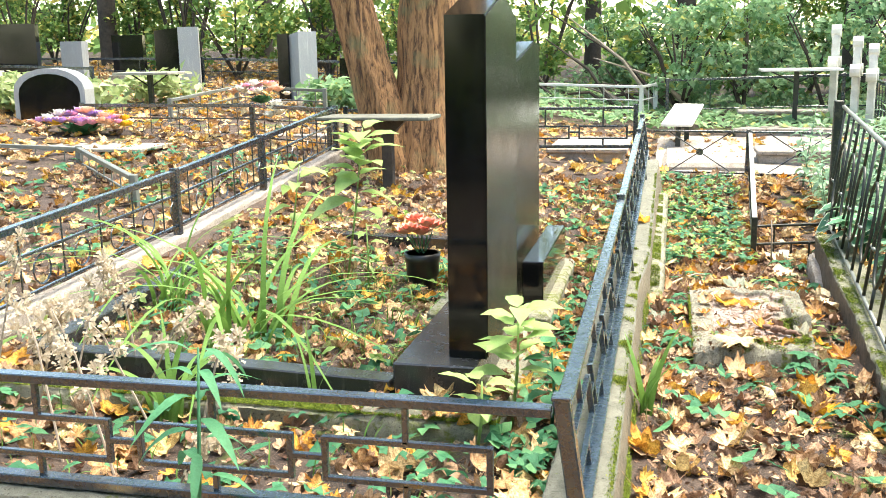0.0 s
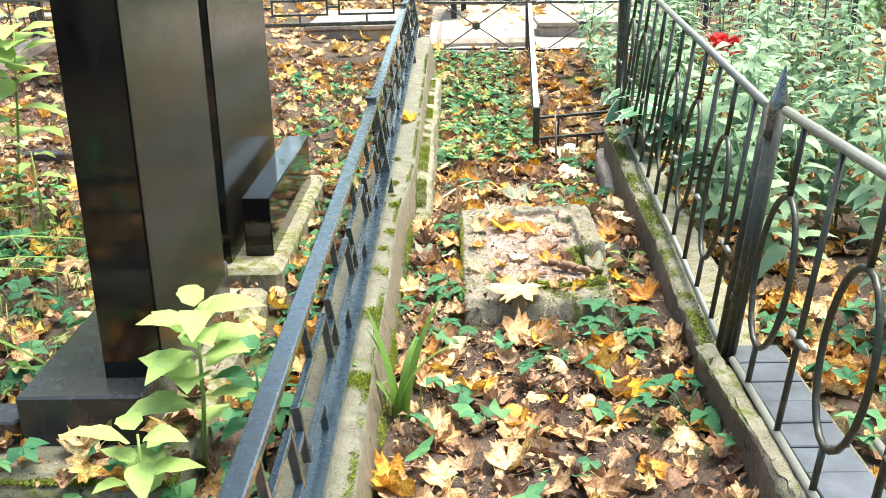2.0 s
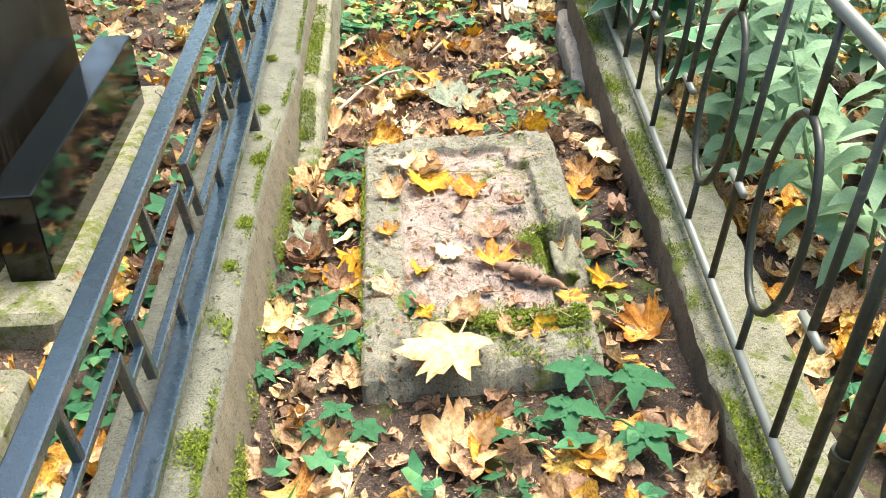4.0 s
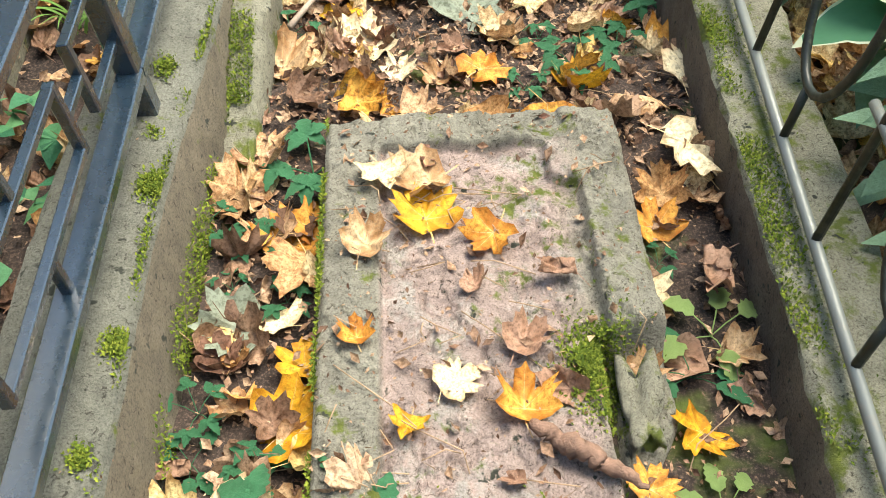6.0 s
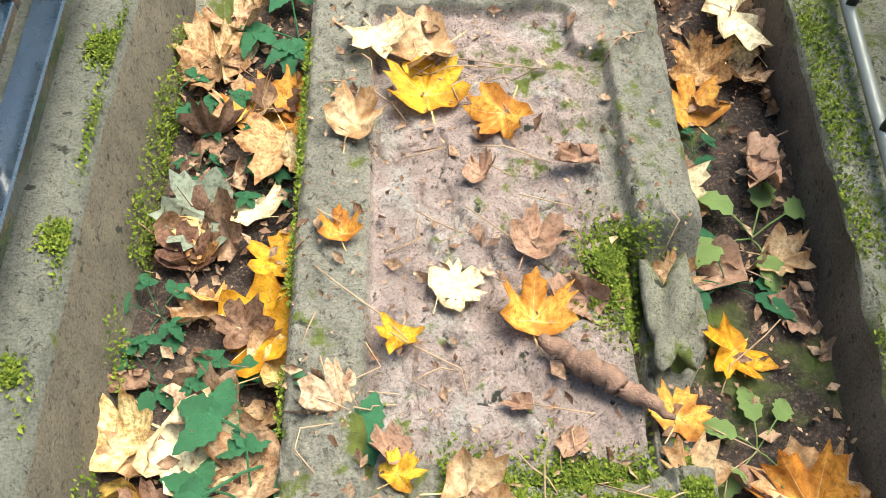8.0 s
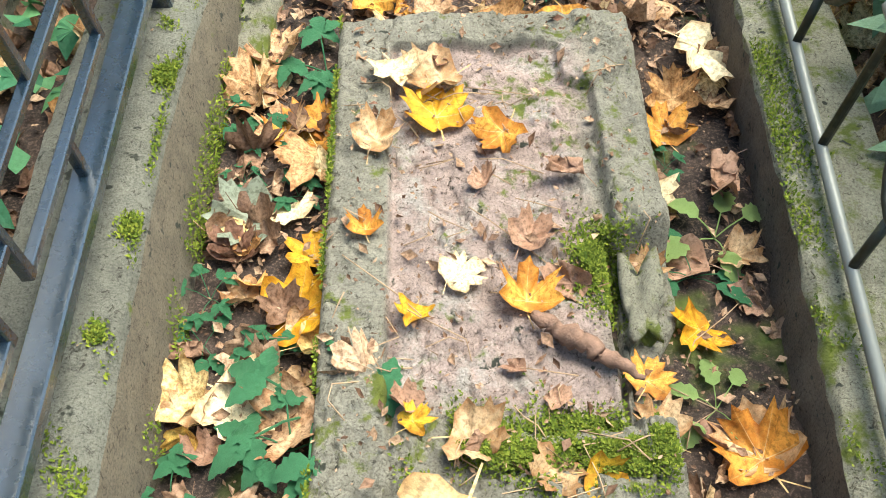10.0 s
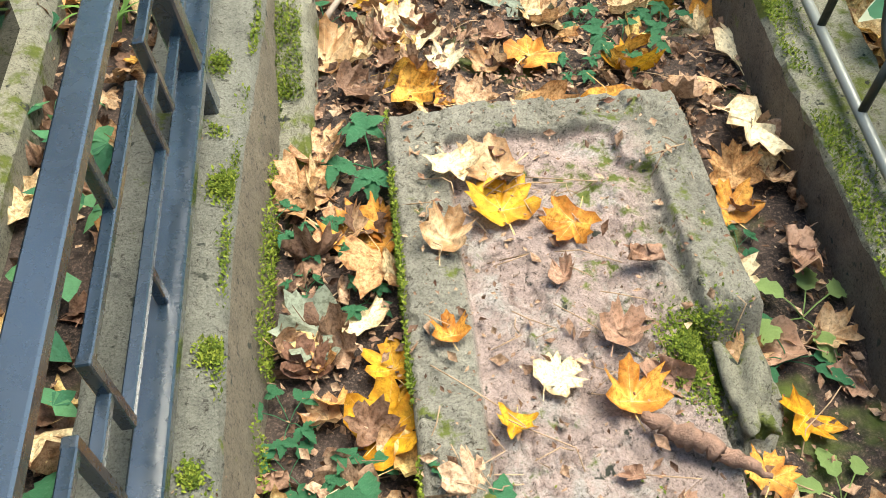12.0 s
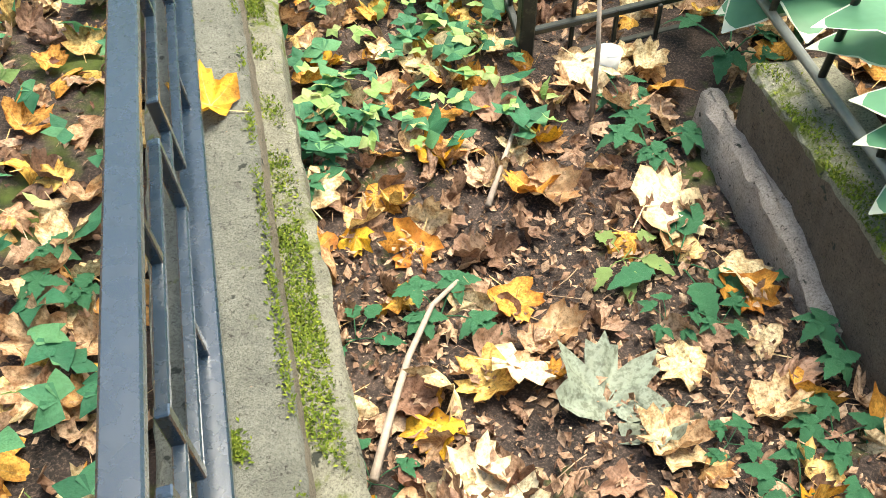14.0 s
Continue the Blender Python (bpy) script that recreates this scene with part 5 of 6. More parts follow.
pot_at = (-0.59, 5.36, gz_at(-0.59, 5.36))
pot = thing("flower_pot", pot_at, "black ribbed plastic pot with coral artificial flowers", "flower pot")
x, y, z = pot_at
part("pot", MB().tube([(x, y, z), (x, y, z + 0.07), (x, y, z + 0.075), (x, y, z + 0.15), (x, y, z + 0.155), (x, y, z + 0.2), (x, y, z + 0.2), (x, y, z + 0.17)], [0.075, 0.085, 0.092, 0.095, 0.1, 0.105, 0.092, 0.09], 18), PLASTIC, pot, smooth=True)
for i in range(6):
    a = i * 1.05
    part("flower", rosette(MB(), (x + 0.1 * math.cos(a) * (i > 0), y + 0.08 * math.sin(a) * (i > 0), z + 0.3 + 0.03 * (i % 3)), 0.085, i), FLOWER_COL["coral"], pot, smooth=True)
    part("stem", MB().tube([(x, y, z + 0.15), (x + 0.09 * math.cos(a) * (i > 0), y + 0.07 * math.sin(a) * (i > 0), z + 0.31)], 0.004, 5), GREEN, pot)


# ---- big tree and its table ----
def trunk(points, radii, seed, n=30, furrow=0.05):
    """A furrowed trunk along points."""
    rng = random.Random(seed)
    ph = [rng.uniform(0, 6.28) for _ in range(6)]
    V, F = [], []
    steps = 40
    for i in range(steps + 1):
        f = i / steps * (len(points) - 1)
        k = min(int(f), len(points) - 2)
        c, r = Vector(points[k]).lerp(Vector(points[k + 1]), f - k), radii[k] + (radii[k + 1] - radii[k]) * (f - k)
        for j in range(n):
            a = 2 * math.pi * j / n
            bumpy = 1 + furrow * (math.sin(7 * a + ph[0] + 0.7 * math.sin(c.z * 2.1)) * 0.6 + math.sin(13 * a + ph[1] + c.z * 1.3) * 0.5 + noise.noise(Vector((math.cos(a) * 2, math.sin(a) * 2, c.z * 2.5 + seed))) * 1.4)
            V.append((c.x + r * bumpy * math.cos(a), c.y + r * bumpy * math.sin(a), c.z))
    for i in range(steps):
        for j in range(n):
            F.append((i * n + j, i * n + (j + 1) % n, (i + 1) * n + (j + 1) % n, (i + 1) * n + j))
    return MB().add(V, F)


KITE = [(np.array([(0, 0, 0), (0.32, 0.45, 0.08), (0, 1, -0.1), (-0.32, 0.45, 0.08)], float), np.array([(0, 1, 2), (0, 2, 3)])), (np.array([(0, 0, 0), (0.25, 0.5, -0.1), (0, 0.9, -0.25), (-0.3, 0.4, 0.12)], float), np.array([(0, 1, 2), (0, 2, 3)]))]


def cloud(centres, radii, per, size, seed, squash=0.7):
    """Leaves in clumps round centres."""
    rng = np.random.default_rng(seed)
    P = []
    for c, r in zip(centres, radii):
        d = rng.normal(0, 1, (per, 3))
        d /= np.linalg.norm(d, axis=1)[:, None]
        P.append(np.array(c) + d * (r * rng.uniform(0.25, 1, per) ** 0.5)[:, None] * np.array([1, 1, squash]))
    P = np.concatenate(P)
    n = len(P)
    return spread(KITE, P, rng.uniform(*size, n), rot_zyx(rng.uniform(0, 6.28, n), rng.normal(0, 0.6, n), rng.normal(0, 0.6, n)), rng)


def foliage(parent, verts, tris, material, name="crown"):
    ob = new(name, array_mesh(name, verts - np.array(ORG[parent.name]), tris, material))
    ob.parent = parent
    ORG[ob.name] = ORG[parent.name]
    return ob


big = thing("maple_tree", (-1.53, 9.15, 0.2), "old maple with two fused reddish-brown trunks beside a table", "tree")
part("trunk", trunk([(-1.5, 9.15, 0.0), (-1.5, 9.15, 0.5), (-1.46, 9.15, 1.2), (-1.42, 9.15, 2.2), (-1.2, 9.2, 5.0), (-1.0, 9.3, 10.0)], [0.5, 0.36, 0.29, 0.26, 0.22, 0.12], 3, 44, 0.07), BARK, big, smooth=True)
part("trunk", trunk([(-1.66, 9.02, 0.1), (-1.82, 8.98, 0.7), (-2.02, 8.95, 1.4), (-2.2, 8.9, 2.2), (-2.6, 9.0, 5.0), (-3.2, 8.8, 9.0)], [0.34, 0.24, 0.2, 0.19, 0.17, 0.1], 5, 40, 0.08), BARK, big, smooth=True)
_r = random.Random(3)
cc = [(-1.6 + _r.gauss(0, 2.2), 10.5 + _r.gauss(0, 1.6), _r.uniform(8, 12)) for i in range(10)]
foliage(big, *cloud(cc, [1.2] * 10, 130, (0.16, 0.3), 5), WOODS)

table = thing("garden_table", (-1.6, 8.0, 0.3), "small weathered wooden table on a single post", "table")
part("tabletop", MB().box((-2.1, 7.8, 0.855), (-1.14, 8.25, 0.885), 0.006), DARK_WOOD, table)
part("bracket", MB().prism([(-1.72, 0.855), (-1.38, 0.855), (-1.49, 0.74), (-1.61, 0.74)], 1, 7.97, 8.06), DARK_BARK, table)
part("post", MB().beam((-1.55, 8.02, 0.12), (-1.55, 8.02, 0.75), 0.09, 0.09, 0.006), DARK_BARK, table)


# ---- other fences ----
def rail_fence(name, pts, high, material, label, ring=True, every=0.35, base=None, rails=(1.0, 0.62, 0.1), kerb=None):
    """A fence through pts (x, y, foot z): posts, rails, uprights and small rings."""
    ob = thing(name, pts[0], label, "fence")
    for a, b in zip(pts[:-1], pts[1:]):
        a, b = Vector(a), Vector(b)
        d = b - a
        for k in rails:
            w = 0.045 if k == 1.0 else 0.02
            part("rail", MB().beam(a + Vector((0, 0, high * k)), b + Vector((0, 0, high * k)), w, w * 0.8, 0.003), material, ob)
        n = max(1, int(d.length / every))
        for i in range(n):
            p = a + d * ((i + 0.5) / n)
            part("upright", MB().tube([p + Vector((0, 0, high * rails[-1])), p + Vector((0, 0, high))], 0.006, 5), material, ob)
            if ring:
                c = p + Vector((0, 0, high * 0.36)) + d.normalized() * every * 0.5
                u = d.normalized() * 0.075
                loop = [c + u * math.cos(t * 0.5236) + Vector((0, 0, 0.075 * math.sin(t * 0.5236))) for t in range(12)]
                part("ring", MB().tube(loop, 0.005, 5, True), material, ob)
    for p in pts:
        part("post", MB().box((p[0] - 0.025, p[1] - 0.025, p[2] - 0.15), (p[0] + 0.025, p[1] + 0.025, p[2] + high + 0.03), 0.004), material, ob)
    return ob


rail_fence("metal_fence", [(-2.28, 2.9, 0.17), (-2.36, 5.85, 0.28), (-2.38, 7.3, 0.37), (-2.42, 9.2, 0.49)], 0.385, BLACK, "low black metal fence with small rings on a pinkish kerb")
rough_bar("concrete_kerb", [(-2.32, 2.8, 0.16), (-2.38, 5.85, 0.26), (-2.44, 9.3, 0.47)], 0.14, 0.4, CONCRETE_FAR, "pale pinkish concrete kerb under a black fence", "kerb", 9, 0.08)
rail_fence("metal_fence", [(-2.5, 9.25, 0.49), (-3.6, 9.9, 0.5), (-5.8, 10.15, 0.5)], 0.37, BLACK, "black metal fence at the back of a grave plot")
back_run = thing("metal_fence", (-0.9, 9.5, 0.44), "black square-tube fence with linked rectangles behind the maple", "fence")
fret_run(back_run, (-2.38, 9.4), (0.45, 9.62), lambda y: 0.46, 0.4, [0.0, 1.6, 2.83], 0.1)
rail_fence("metal_fence", [(-3.1, 6.6, 0.2), (-4.6, 8.2, 0.25), (-6.5, 8.3, 0.3)], 0.32, GREY_PIPE, "low grey fence with rings before a leaf-strewn grave", True, 0.3)
rail_fence("metal_fence", [(-3.6, 12.2, 0.55), (-5.2, 13.0, 0.58), (-5.1, 10.9, 0.5)], 0.38, GREY_PIPE, "grey metal fence round a distant grave", True)
rail_fence("metal_fence", [(-10, 14.3, 0.9), (-6.5, 14.6, 0.85), (-2.6, 14.5, 0.72)], 0.5, BLACK, "black fence among distant gravestones", False, 0.6)
rail_fence("metal_fence", [(-11, 12.2, 0.95), (-7.2, 12.6, 0.8)], 0.45, BLACK, "black fence before the distant gravestones", False, 0.6)
rail_fence("metal_fence", [(0.72, 15.2, 0.3), (3.2, 15.3, 0.35), (6.5, 15.0, 0.35)], 0.62, BLACK, "thin black fence before the shrubs", False, 1.2, rails=(1.0, 0.3))
rail_fence("metal_fence", [(-1.4, 14.4, 0.42), (0.35, 14.6, 0.35), (0.55, 15.6, 0.35)], 0.5, SILVER, "pale silver fence before the shrubs", False, 0.3)
rail_fence("metal_fence", [(3.6, 8.2, 0.1), (3.3, 11.0, 0.2), (3.5, 14.6, 0.3)], 0.62, BLACK, "black fence with curved bars beside a path", True, 0.25)

xf = thing("cross_braced_fence", (1.5, 10.2, 0.14), "low black fence of crossed bars with round bosses", "fence")
for a, b in ((0.6, 1.52), (1.52, 2.5), (2.5, 3.5)):
    za, zb = 0.16 - 0.012 * a, 0.16 - 0.012 * b
    part("top_rail", MB().beam((a, 10.2, za + 0.43), (b, 10.2, zb + 0.43), 0.03, 0.022), BLACK, xf)
    part("bottom_rail", MB().beam((a, 10.2, za + 0.02), (b, 10.2, zb + 0.02), 0.022, 0.018), BLACK, xf)
    m = (a + b) / 2
    for s in (-1, 1):
        part("brace", MB().tube([(m - s * 0.3, 10.2, za + 0.42), (m, 10.2, za + 0.22), (m + s * 0.3, 10.2, za + 0.02)], 0.006, 6), BLACK, xf)
    part("boss", MB().tube([(m, 10.18, za + 0.22), (m, 10.22, za + 0.22)], 0.035, 10), BLACK, xf)
    part("post", MB().box((b - 0.02, 10.18, zb - 0.1), (b + 0.02, 10.22, zb + 0.46), 0.004), BLACK, xf)

sf = thing("silver_fence", (1.38, 7.24, -0.1), "low fence with silver-painted top rail running between two plots", "fence")
part("top_rail", MB().beam((1.36, 7.24, 0.2), (1.53, 10.1, 0.56), 0.035, 0.025), SILVER, sf)
part("bottom_rail", MB().beam((1.36, 7.24, -0.02), (1.53, 10.1, 0.18), 0.02, 0.02), OLD_BLACK, sf)
part("post", MB().box((1.34, 7.22, -0.15), (1.38, 7.26, 0.22), 0.004), OLD_BLACK, sf)
for i in range(8):
    f = (i + 0.5) / 8
    part("upright", MB().tube([(1.36 + 0.17 * f, 7.24 + 2.86 * f, -0.02 + 0.2 * f), (1.36 + 0.17 * f, 7.24 + 2.86 * f, 0.2 + 0.36 * f)], 0.007, 6), OLD_BLACK, sf)
for z in (0.15, 0.02, -0.08):
    part("cross_rail", MB().beam((1.37, 7.25, z), (1.87, 7.32, z + 0.02), 0.022, 0.018), OLD_BLACK, sf)
for px_ in (1.5, 1.62, 1.74):
    part("upright", MB().beam((px_, 7.28, -0.1), (px_, 7.28, 0.16 - 0.12 * (px_ > 1.6)), 0.012, 0.012), OLD_BLACK, sf)


# ---- distant graves ----
vx, vy = np.meshgrid(np.linspace(0.62, 3.35, 30), np.linspace(10.15, 13.3, 34))
vid = np.arange(30 * 34).reshape(34, 30)
pave = new("pavement", array_mesh("pavement", np.stack([vx, vy, rough_ground(vx, vy) + 0.012], -1).reshape(-1, 3), np.stack([vid[:-1, :-1], vid[:-1, 1:], vid[1:, 1:], vid[1:, :-1]], -1).reshape(-1, 4), CONCRETE_FAR))
tagged(pave, "pale sandy concrete paving round a grave", "paving", kind="structure")

def headstone(x, y, z, w, d, h, material, label, shape="flat", turn=0.0, side=None):
    """An upright stone on a low base."""
    ob = thing("gravestone", (x, y, z), label, "gravestone")
    m = Matrix.Translation((x, y, z)) @ pose(0, 0, 0, 0, 0, turn)
    if shape == "arch":
        o = [(-w / 2, 0), (w / 2, 0), (w / 2, h * 0.7)] + [(w / 2 * math.cos(t * math.pi / 10), h * 0.7 + h * 0.3 * math.sin(t * math.pi / 10)) for t in range(1, 10)] + [(-w / 2, h * 0.7)]
    elif shape == "slant":
        o = [(-w / 2, 0), (w / 2, 0), (w / 2, h), (-w / 2, h * 0.94)]
    else:
        o = [(-w / 2, 0), (w / 2, 0), (w / 2, h), (-w / 2, h)]
    mb = MB().prism(o, 1, -d / 2, d / 2)
    mb.v = [tuple(m @ Vector(p)) for p in mb.v]
    part("stele", mb, material, ob)
    if side:
        mb = MB().prism([(a * 0.86, b * 0.9 + 0.02) for a, b in o], 1, -d / 2 - 0.006, -d / 2 - 0.002)
        mb.v = [tuple(m @ Vector(p)) for p in mb.v]
        part("polished_panel", mb, side, ob)
    mb = MB().box((-w * 0.6, -d * 1.2, -0.25), (w * 0.6, d * 1.2, 0.06), 0.01)
    mb.v = [tuple(m @ Vector(p)) for p in mb.v]
    part("base", mb, CONCRETE_FAR, ob)
    return ob


headstone(-6.38, 10.5, 0.44, 0.84, 0.3, 0.85, GREY_STONE, "arched gravestone of weathered grey stone with dark polished panel", "arch", 12, GRANITE)
headstone(-4.4, 13.5, 0.68, 0.36, 0.3, 1.03, GREY_STONE, "tall grey gravestone with black side", "slant", -38, None)
headstone(-4.63, 13.42, 0.68, 0.16, 0.1, 1.0, GRANITE, "narrow black granite stele beside a grey stone", "flat", 0)
headstone(-6.4, 14.0, 0.8, 0.3, 0.14, 1.03, GREY_STONE, "narrow grey weathered gravestone", "flat", 20)
headstone(-6.85, 14.3, 0.85, 0.5, 0.12, 1.0, GRANITE, "black granite gravestone among distant graves", "slant", 10)
headstone(-8.7, 13.0, 1.0, 0.7, 0.15, 0.9, GRANITE, "large black granite gravestone", "flat", 15)
headstone(-8.0, 15.0, 1.05, 0.5, 0.2, 0.7, GRANITE, "small dark gravestone among fences", "flat", 15)
headstone(-8.3, 11.4, 0.7, 0.9, 0.3, 0.55, MARBLE, "low pale stone block among graves", "flat", 12)
headstone(-8.3, 13.9, 0.95, 0.35, 0.2, 0.7, GREY_STONE, "small grey gravestone among fences", "flat", 5)
headstone(-5.1, 15.0, 0.8, 0.28, 0.14, 0.85, CONCRETE_FAR, "narrow tan stone post", "flat", 0)
headstone(-3.7, 13.6, 0.65, 0.26, 0.2, 0.68, GRANITE, "small black gravestone beside the maple", "flat", 0)


def side_table(x0, x1, y0, y1, z, material, label, foot_x, foot_z):
    ob = thing("garden_table", ((x0 + x1) / 2, (y0 + y1) / 2, foot_z), label, "table")
    part("tabletop", MB().box((x0, y0, z - 0.035), (x1, y1, z), 0.006), material, ob)
    part("leg", MB().beam((foot_x, (y0 + y1) / 2, foot_z - 0.1), (foot_x, (y0 + y1) / 2, z - 0.03), 0.06, 0.06), OLD_BLACK, ob)
    for s in (-1, 1):
        part("brace", MB().tube([(foot_x, (y0 + y1) / 2, z - 0.2), (foot_x + s * (x1 - x0) * 0.33, (y0 + y1) / 2, z - 0.035)], 0.01, 6), OLD_BLACK, ob)


side_table(-6.4, -5.6, 11.8, 12.3, 1.2, OLD_WOOD, "small grey table on a black metal post", -5.99, 0.58)
side_table(1.93, 2.95, 13.8, 14.3, 1.1, WHITE_WOOD, "white-topped table on a black metal post", 2.4, 0.28)


def bench(x0, x1, y0, y1, z, foot, material, label):
    ob = thing("bench", ((x0 + x1) / 2, (y0 + y1) / 2, foot), label, "bench")
    n = 3
    for i in range(n):
        if x1 - x0 > y1 - y0:
            w = (y1 - y0) / n
            part("slat", MB().box((x0, y0 + i * w, z - 0.03), (x1, y0 + (i + 1) * w - 0.01, z), 0.004), material, ob)
        else:
            w = (x1 - x0) / n
            part("slat", MB().box((x0 + i * w, y0, z - 0.03), (x0 + (i + 1) * w - 0.01, y1, z), 0.004), material, ob)
    for fx in (0.15, 0.85):
        p = (x0 + (x1 - x0) * fx, y0 + (y1 - y0) * fx)
        part("leg", MB().box((p[0] - 0.04, p[1] - 0.04, foot - 0.1), (p[0] + 0.04, p[1] + 0.04, z - 0.03), 0.004), OLD_BLACK, ob)


bench(-6.0, -4.2, 8.6, 9.25, 0.53, 0.3, OLD_WOOD, "long grey plank bench before a grave")
board = thing("bench", (0.92, 12.5, 0.2), "pale tilted board bench on dark posts", "bench")
part("seat", MB().beam((0.84, 12.0, 0.5), (1.0, 13.0, 0.68), 0.36, 0.035, 0.005), WHITE_WOOD, board)
for f, top in ((0.15, 0.51), (0.85, 0.635)):
    part("post", MB().beam((0.84 + 0.16 * f, 12 + f, 0.05), (0.84 + 0.16 * f, 12 + f, top), 0.06, 0.06), OLD_BLACK, board)

stake = [(1.46, 6.98, float(rough_ground(1.46, 6.98)) - 0.05), (1.455, 6.99, 0.12), (1.45, 7.01, 0.24)]
solid("stake", MB().tube(stake, [0.007, 0.006, 0.005], 7), TWIG, stake[0], "thin grey stake standing in the soil", "stake", smooth=True)
zc = float(rough_ground(1.56, 7.16))
cup = [(1.56, 7.16, zc + h) for h in (0.0, 0.004, 0.07, 0.072, 0.068, 0.01)]
solid("cup", MB().tube(cup, [0.022, 0.025, 0.035, 0.034, 0.032, 0.022], 16), WHITE_WOOD, (1.56, 7.16, zc), "small white plastic cup standing among herbs", "cup", smooth=True)

for x0, x1, y0, y1, z0, z1, lab in ((1.6, 3.0, 13.3, 13.75, 0.15, 0.36, "pale concrete grave edging with steps"), (1.75, 3.0, 14.7, 15.1, 0.2, 0.5, "pale concrete grave kerb before shrubs"), (1.7, 2.9, 10.9, 11.4, 0.05, 0.32, "low pale concrete grave bed behind a fence"), (-5.2, -4.0, 9.5, 9.65, 0.3, 0.5, "pale stone edging beside artificial flowers"), (-0.5, 0.3, 10.6, 12.0, 0.1, 0.36, "pale stone grave cover behind a black fence"), (-4.9, -2.8, 10.4, 10.6, 0.3, 0.52, "pale kerb beside distant flowers")):
    ob = thing("grave_bed", ((x0 + x1) / 2, (y0 + y1) / 2, z0), lab, "grave")
    part("body", MB().box((x0, y0, z0 - 0.1), (x1, y1, z1 - 0.05), 0.01), CONCRETE_FAR, ob)
    part("cover", MB().box((x0 - 0.03, y0 - 0.03, z1 - 0.05), (x1 + 0.03, y1 + 0.03, z1), 0.012), CONCRETE_FAR, ob)
solid("sandy_path", MB().box((0.7, 10.4, 0.05), (1.62, 13.2, 0.235), 0.05), CONCRETE_FAR, (1.1, 11.8, 0.1), "pale pinkish sandy grave surface behind a fence", "path")


def cross(x, y, z, h, turn, label):
    ob = thing("grave_cross", (x, y, z), label, "cross", "carved crosses")
    m = Matrix.Translation((x, y, z)) @ pose(0, 0, 0, 0, 0, turn)
    for nm, mb in (("upright", MB().box((-0.07, -0.05, -0.1), (0.07, 0.05, h - 0.06), 0.015)), ("head", MB().tube([(0, 0.06, h - 0.06), (0, -0.06, h - 0.06)], 0.09, 12)), ("crossbar", MB().box((-0.22, -0.05, h * 0.6), (0.22, 0.05, h * 0.6 + 0.14), 0.015)), ("bar_end", MB().tube([(-0.24, 0.06, h * 0.6 + 0.07), (-0.24, -0.06, h * 0.6 + 0.07)], 0.085, 12)), ("bar_end", MB().tube([(0.24, 0.06, h * 0.6 + 0.07), (0.24, -0.06, h * 0.6 + 0.07)], 0.085, 12))):
        mb.v = [tuple(m @ Vector(p)) for p in mb.v]
        part(nm, mb, MARBLE, ob)


cross(2.94, 14.5, 0.28, 1.36, 76, "white carved cross with rounded arms")
cross(3.12, 13.9, 0.28, 1.2, 76, "white carved cross with rounded arms")
cross(3.3, 13.8, 0.28, 1.1, 76, "white carved cross with rounded arms")


def bouquet(x, y, z, w, d, cols, n, label, seed):
    rng = random.Random(seed)
    ob = thing("artificial_flowers", (x, y, z), label, "flowers")
    part("greenery", rosette(MB(), (x, y, z), w * 0.22, seed, 20), GREEN, ob)
    for i in range(n):
        a, r = rng.uniform(0, 6.28), math.sqrt(rng.random())
        p = (x + math.cos(a) * r * w / 2, y + math.sin(a) * r * d / 2, z + 0.1 + 0.14 * (1 - r) + rng.uniform(0, 0.05))
        part("flower", rosette(MB(), p, rng.uniform(0.08, 0.13), i, 9), FLOWER_COL[cols[i % len(cols)]], ob)


bouquet(-5.55, 9.72, 0.55, 1.25, 0.45, ["pink", "white", "yellow", "violet", "pink", "peach", "white", "violet"], 80, "heap of pink, yellow, white and violet artificial flowers", 1)
bouquet(-4.4, 12.0, 0.78, 0.8, 0.35, ["white", "peach", "white", "pink"], 22, "white and peach artificial flowers on a grave", 2)
bouquet(-3.25, 9.75, 0.62, 0.2, 0.12, ["white", "white"], 7, "white lily flowers in a grave vase", 3)
bouquet(2.45, 7.3, 0.35, 0.3, 0.3, ["red"], 5, "bright red artificial flowers among leaves", 4)

# ---- shrubs beside the pipe fence ----
def tall_herb(seed, high, n):
    return leafy_stem("tall_herb", (0, 0, 0), high, n, 0.145, 0.072, GARDEN, "tall leafy green garden plant beside a fence", seed, (0.06, 0.03), 0.15, 0.55, crown=False)


TALL = [tall_herb(50 + i, 0.5 + 0.12 * i, 22 + 4 * i) for i in range(4)]
_r = random.Random(12)
for i in range(120):
    x = 1.95 + 2.2 * _r.random() ** 1.4
    y = _r.uniform(4.0, 9.0) if i % 5 else _r.uniform(8.0, 10.0)
    if x < 2.3 and y < 4.6:
        x += 0.35
    copy_thing(TALL[i % 4], pose(x, y, gz_at(x, y), _r.gauss(0, 6), _r.gauss(0, 6), _r.uniform(0, 360)))
for i in range(14):
    x, y = _r.uniform(2.3, 4.5), _r.uniform(3.0, 4.6)
    copy_thing(TALL[i % 2], pose(x, y, gz_at(x, y) - 0.1, 0, 0, _r.uniform(0, 360)))
for ob in TALL:
    for o in ob.children_recursive:
        bpy.data.objects.remove(o)
    bpy.data.objects.remove(ob)

HOSTA_RIM = leaf_mat("hosta_white_rim", [(0, (0.7, 0.74, 0.6)), (1, (0.62, 0.68, 0.5))], "object", 0.05, 0.4)
HOSTA_MID = leaf_mat("hosta_green", [(0, (0.09, 0.25, 0.14)), (1, (0.14, 0.32, 0.18))], "object", 0.05, 0.4)


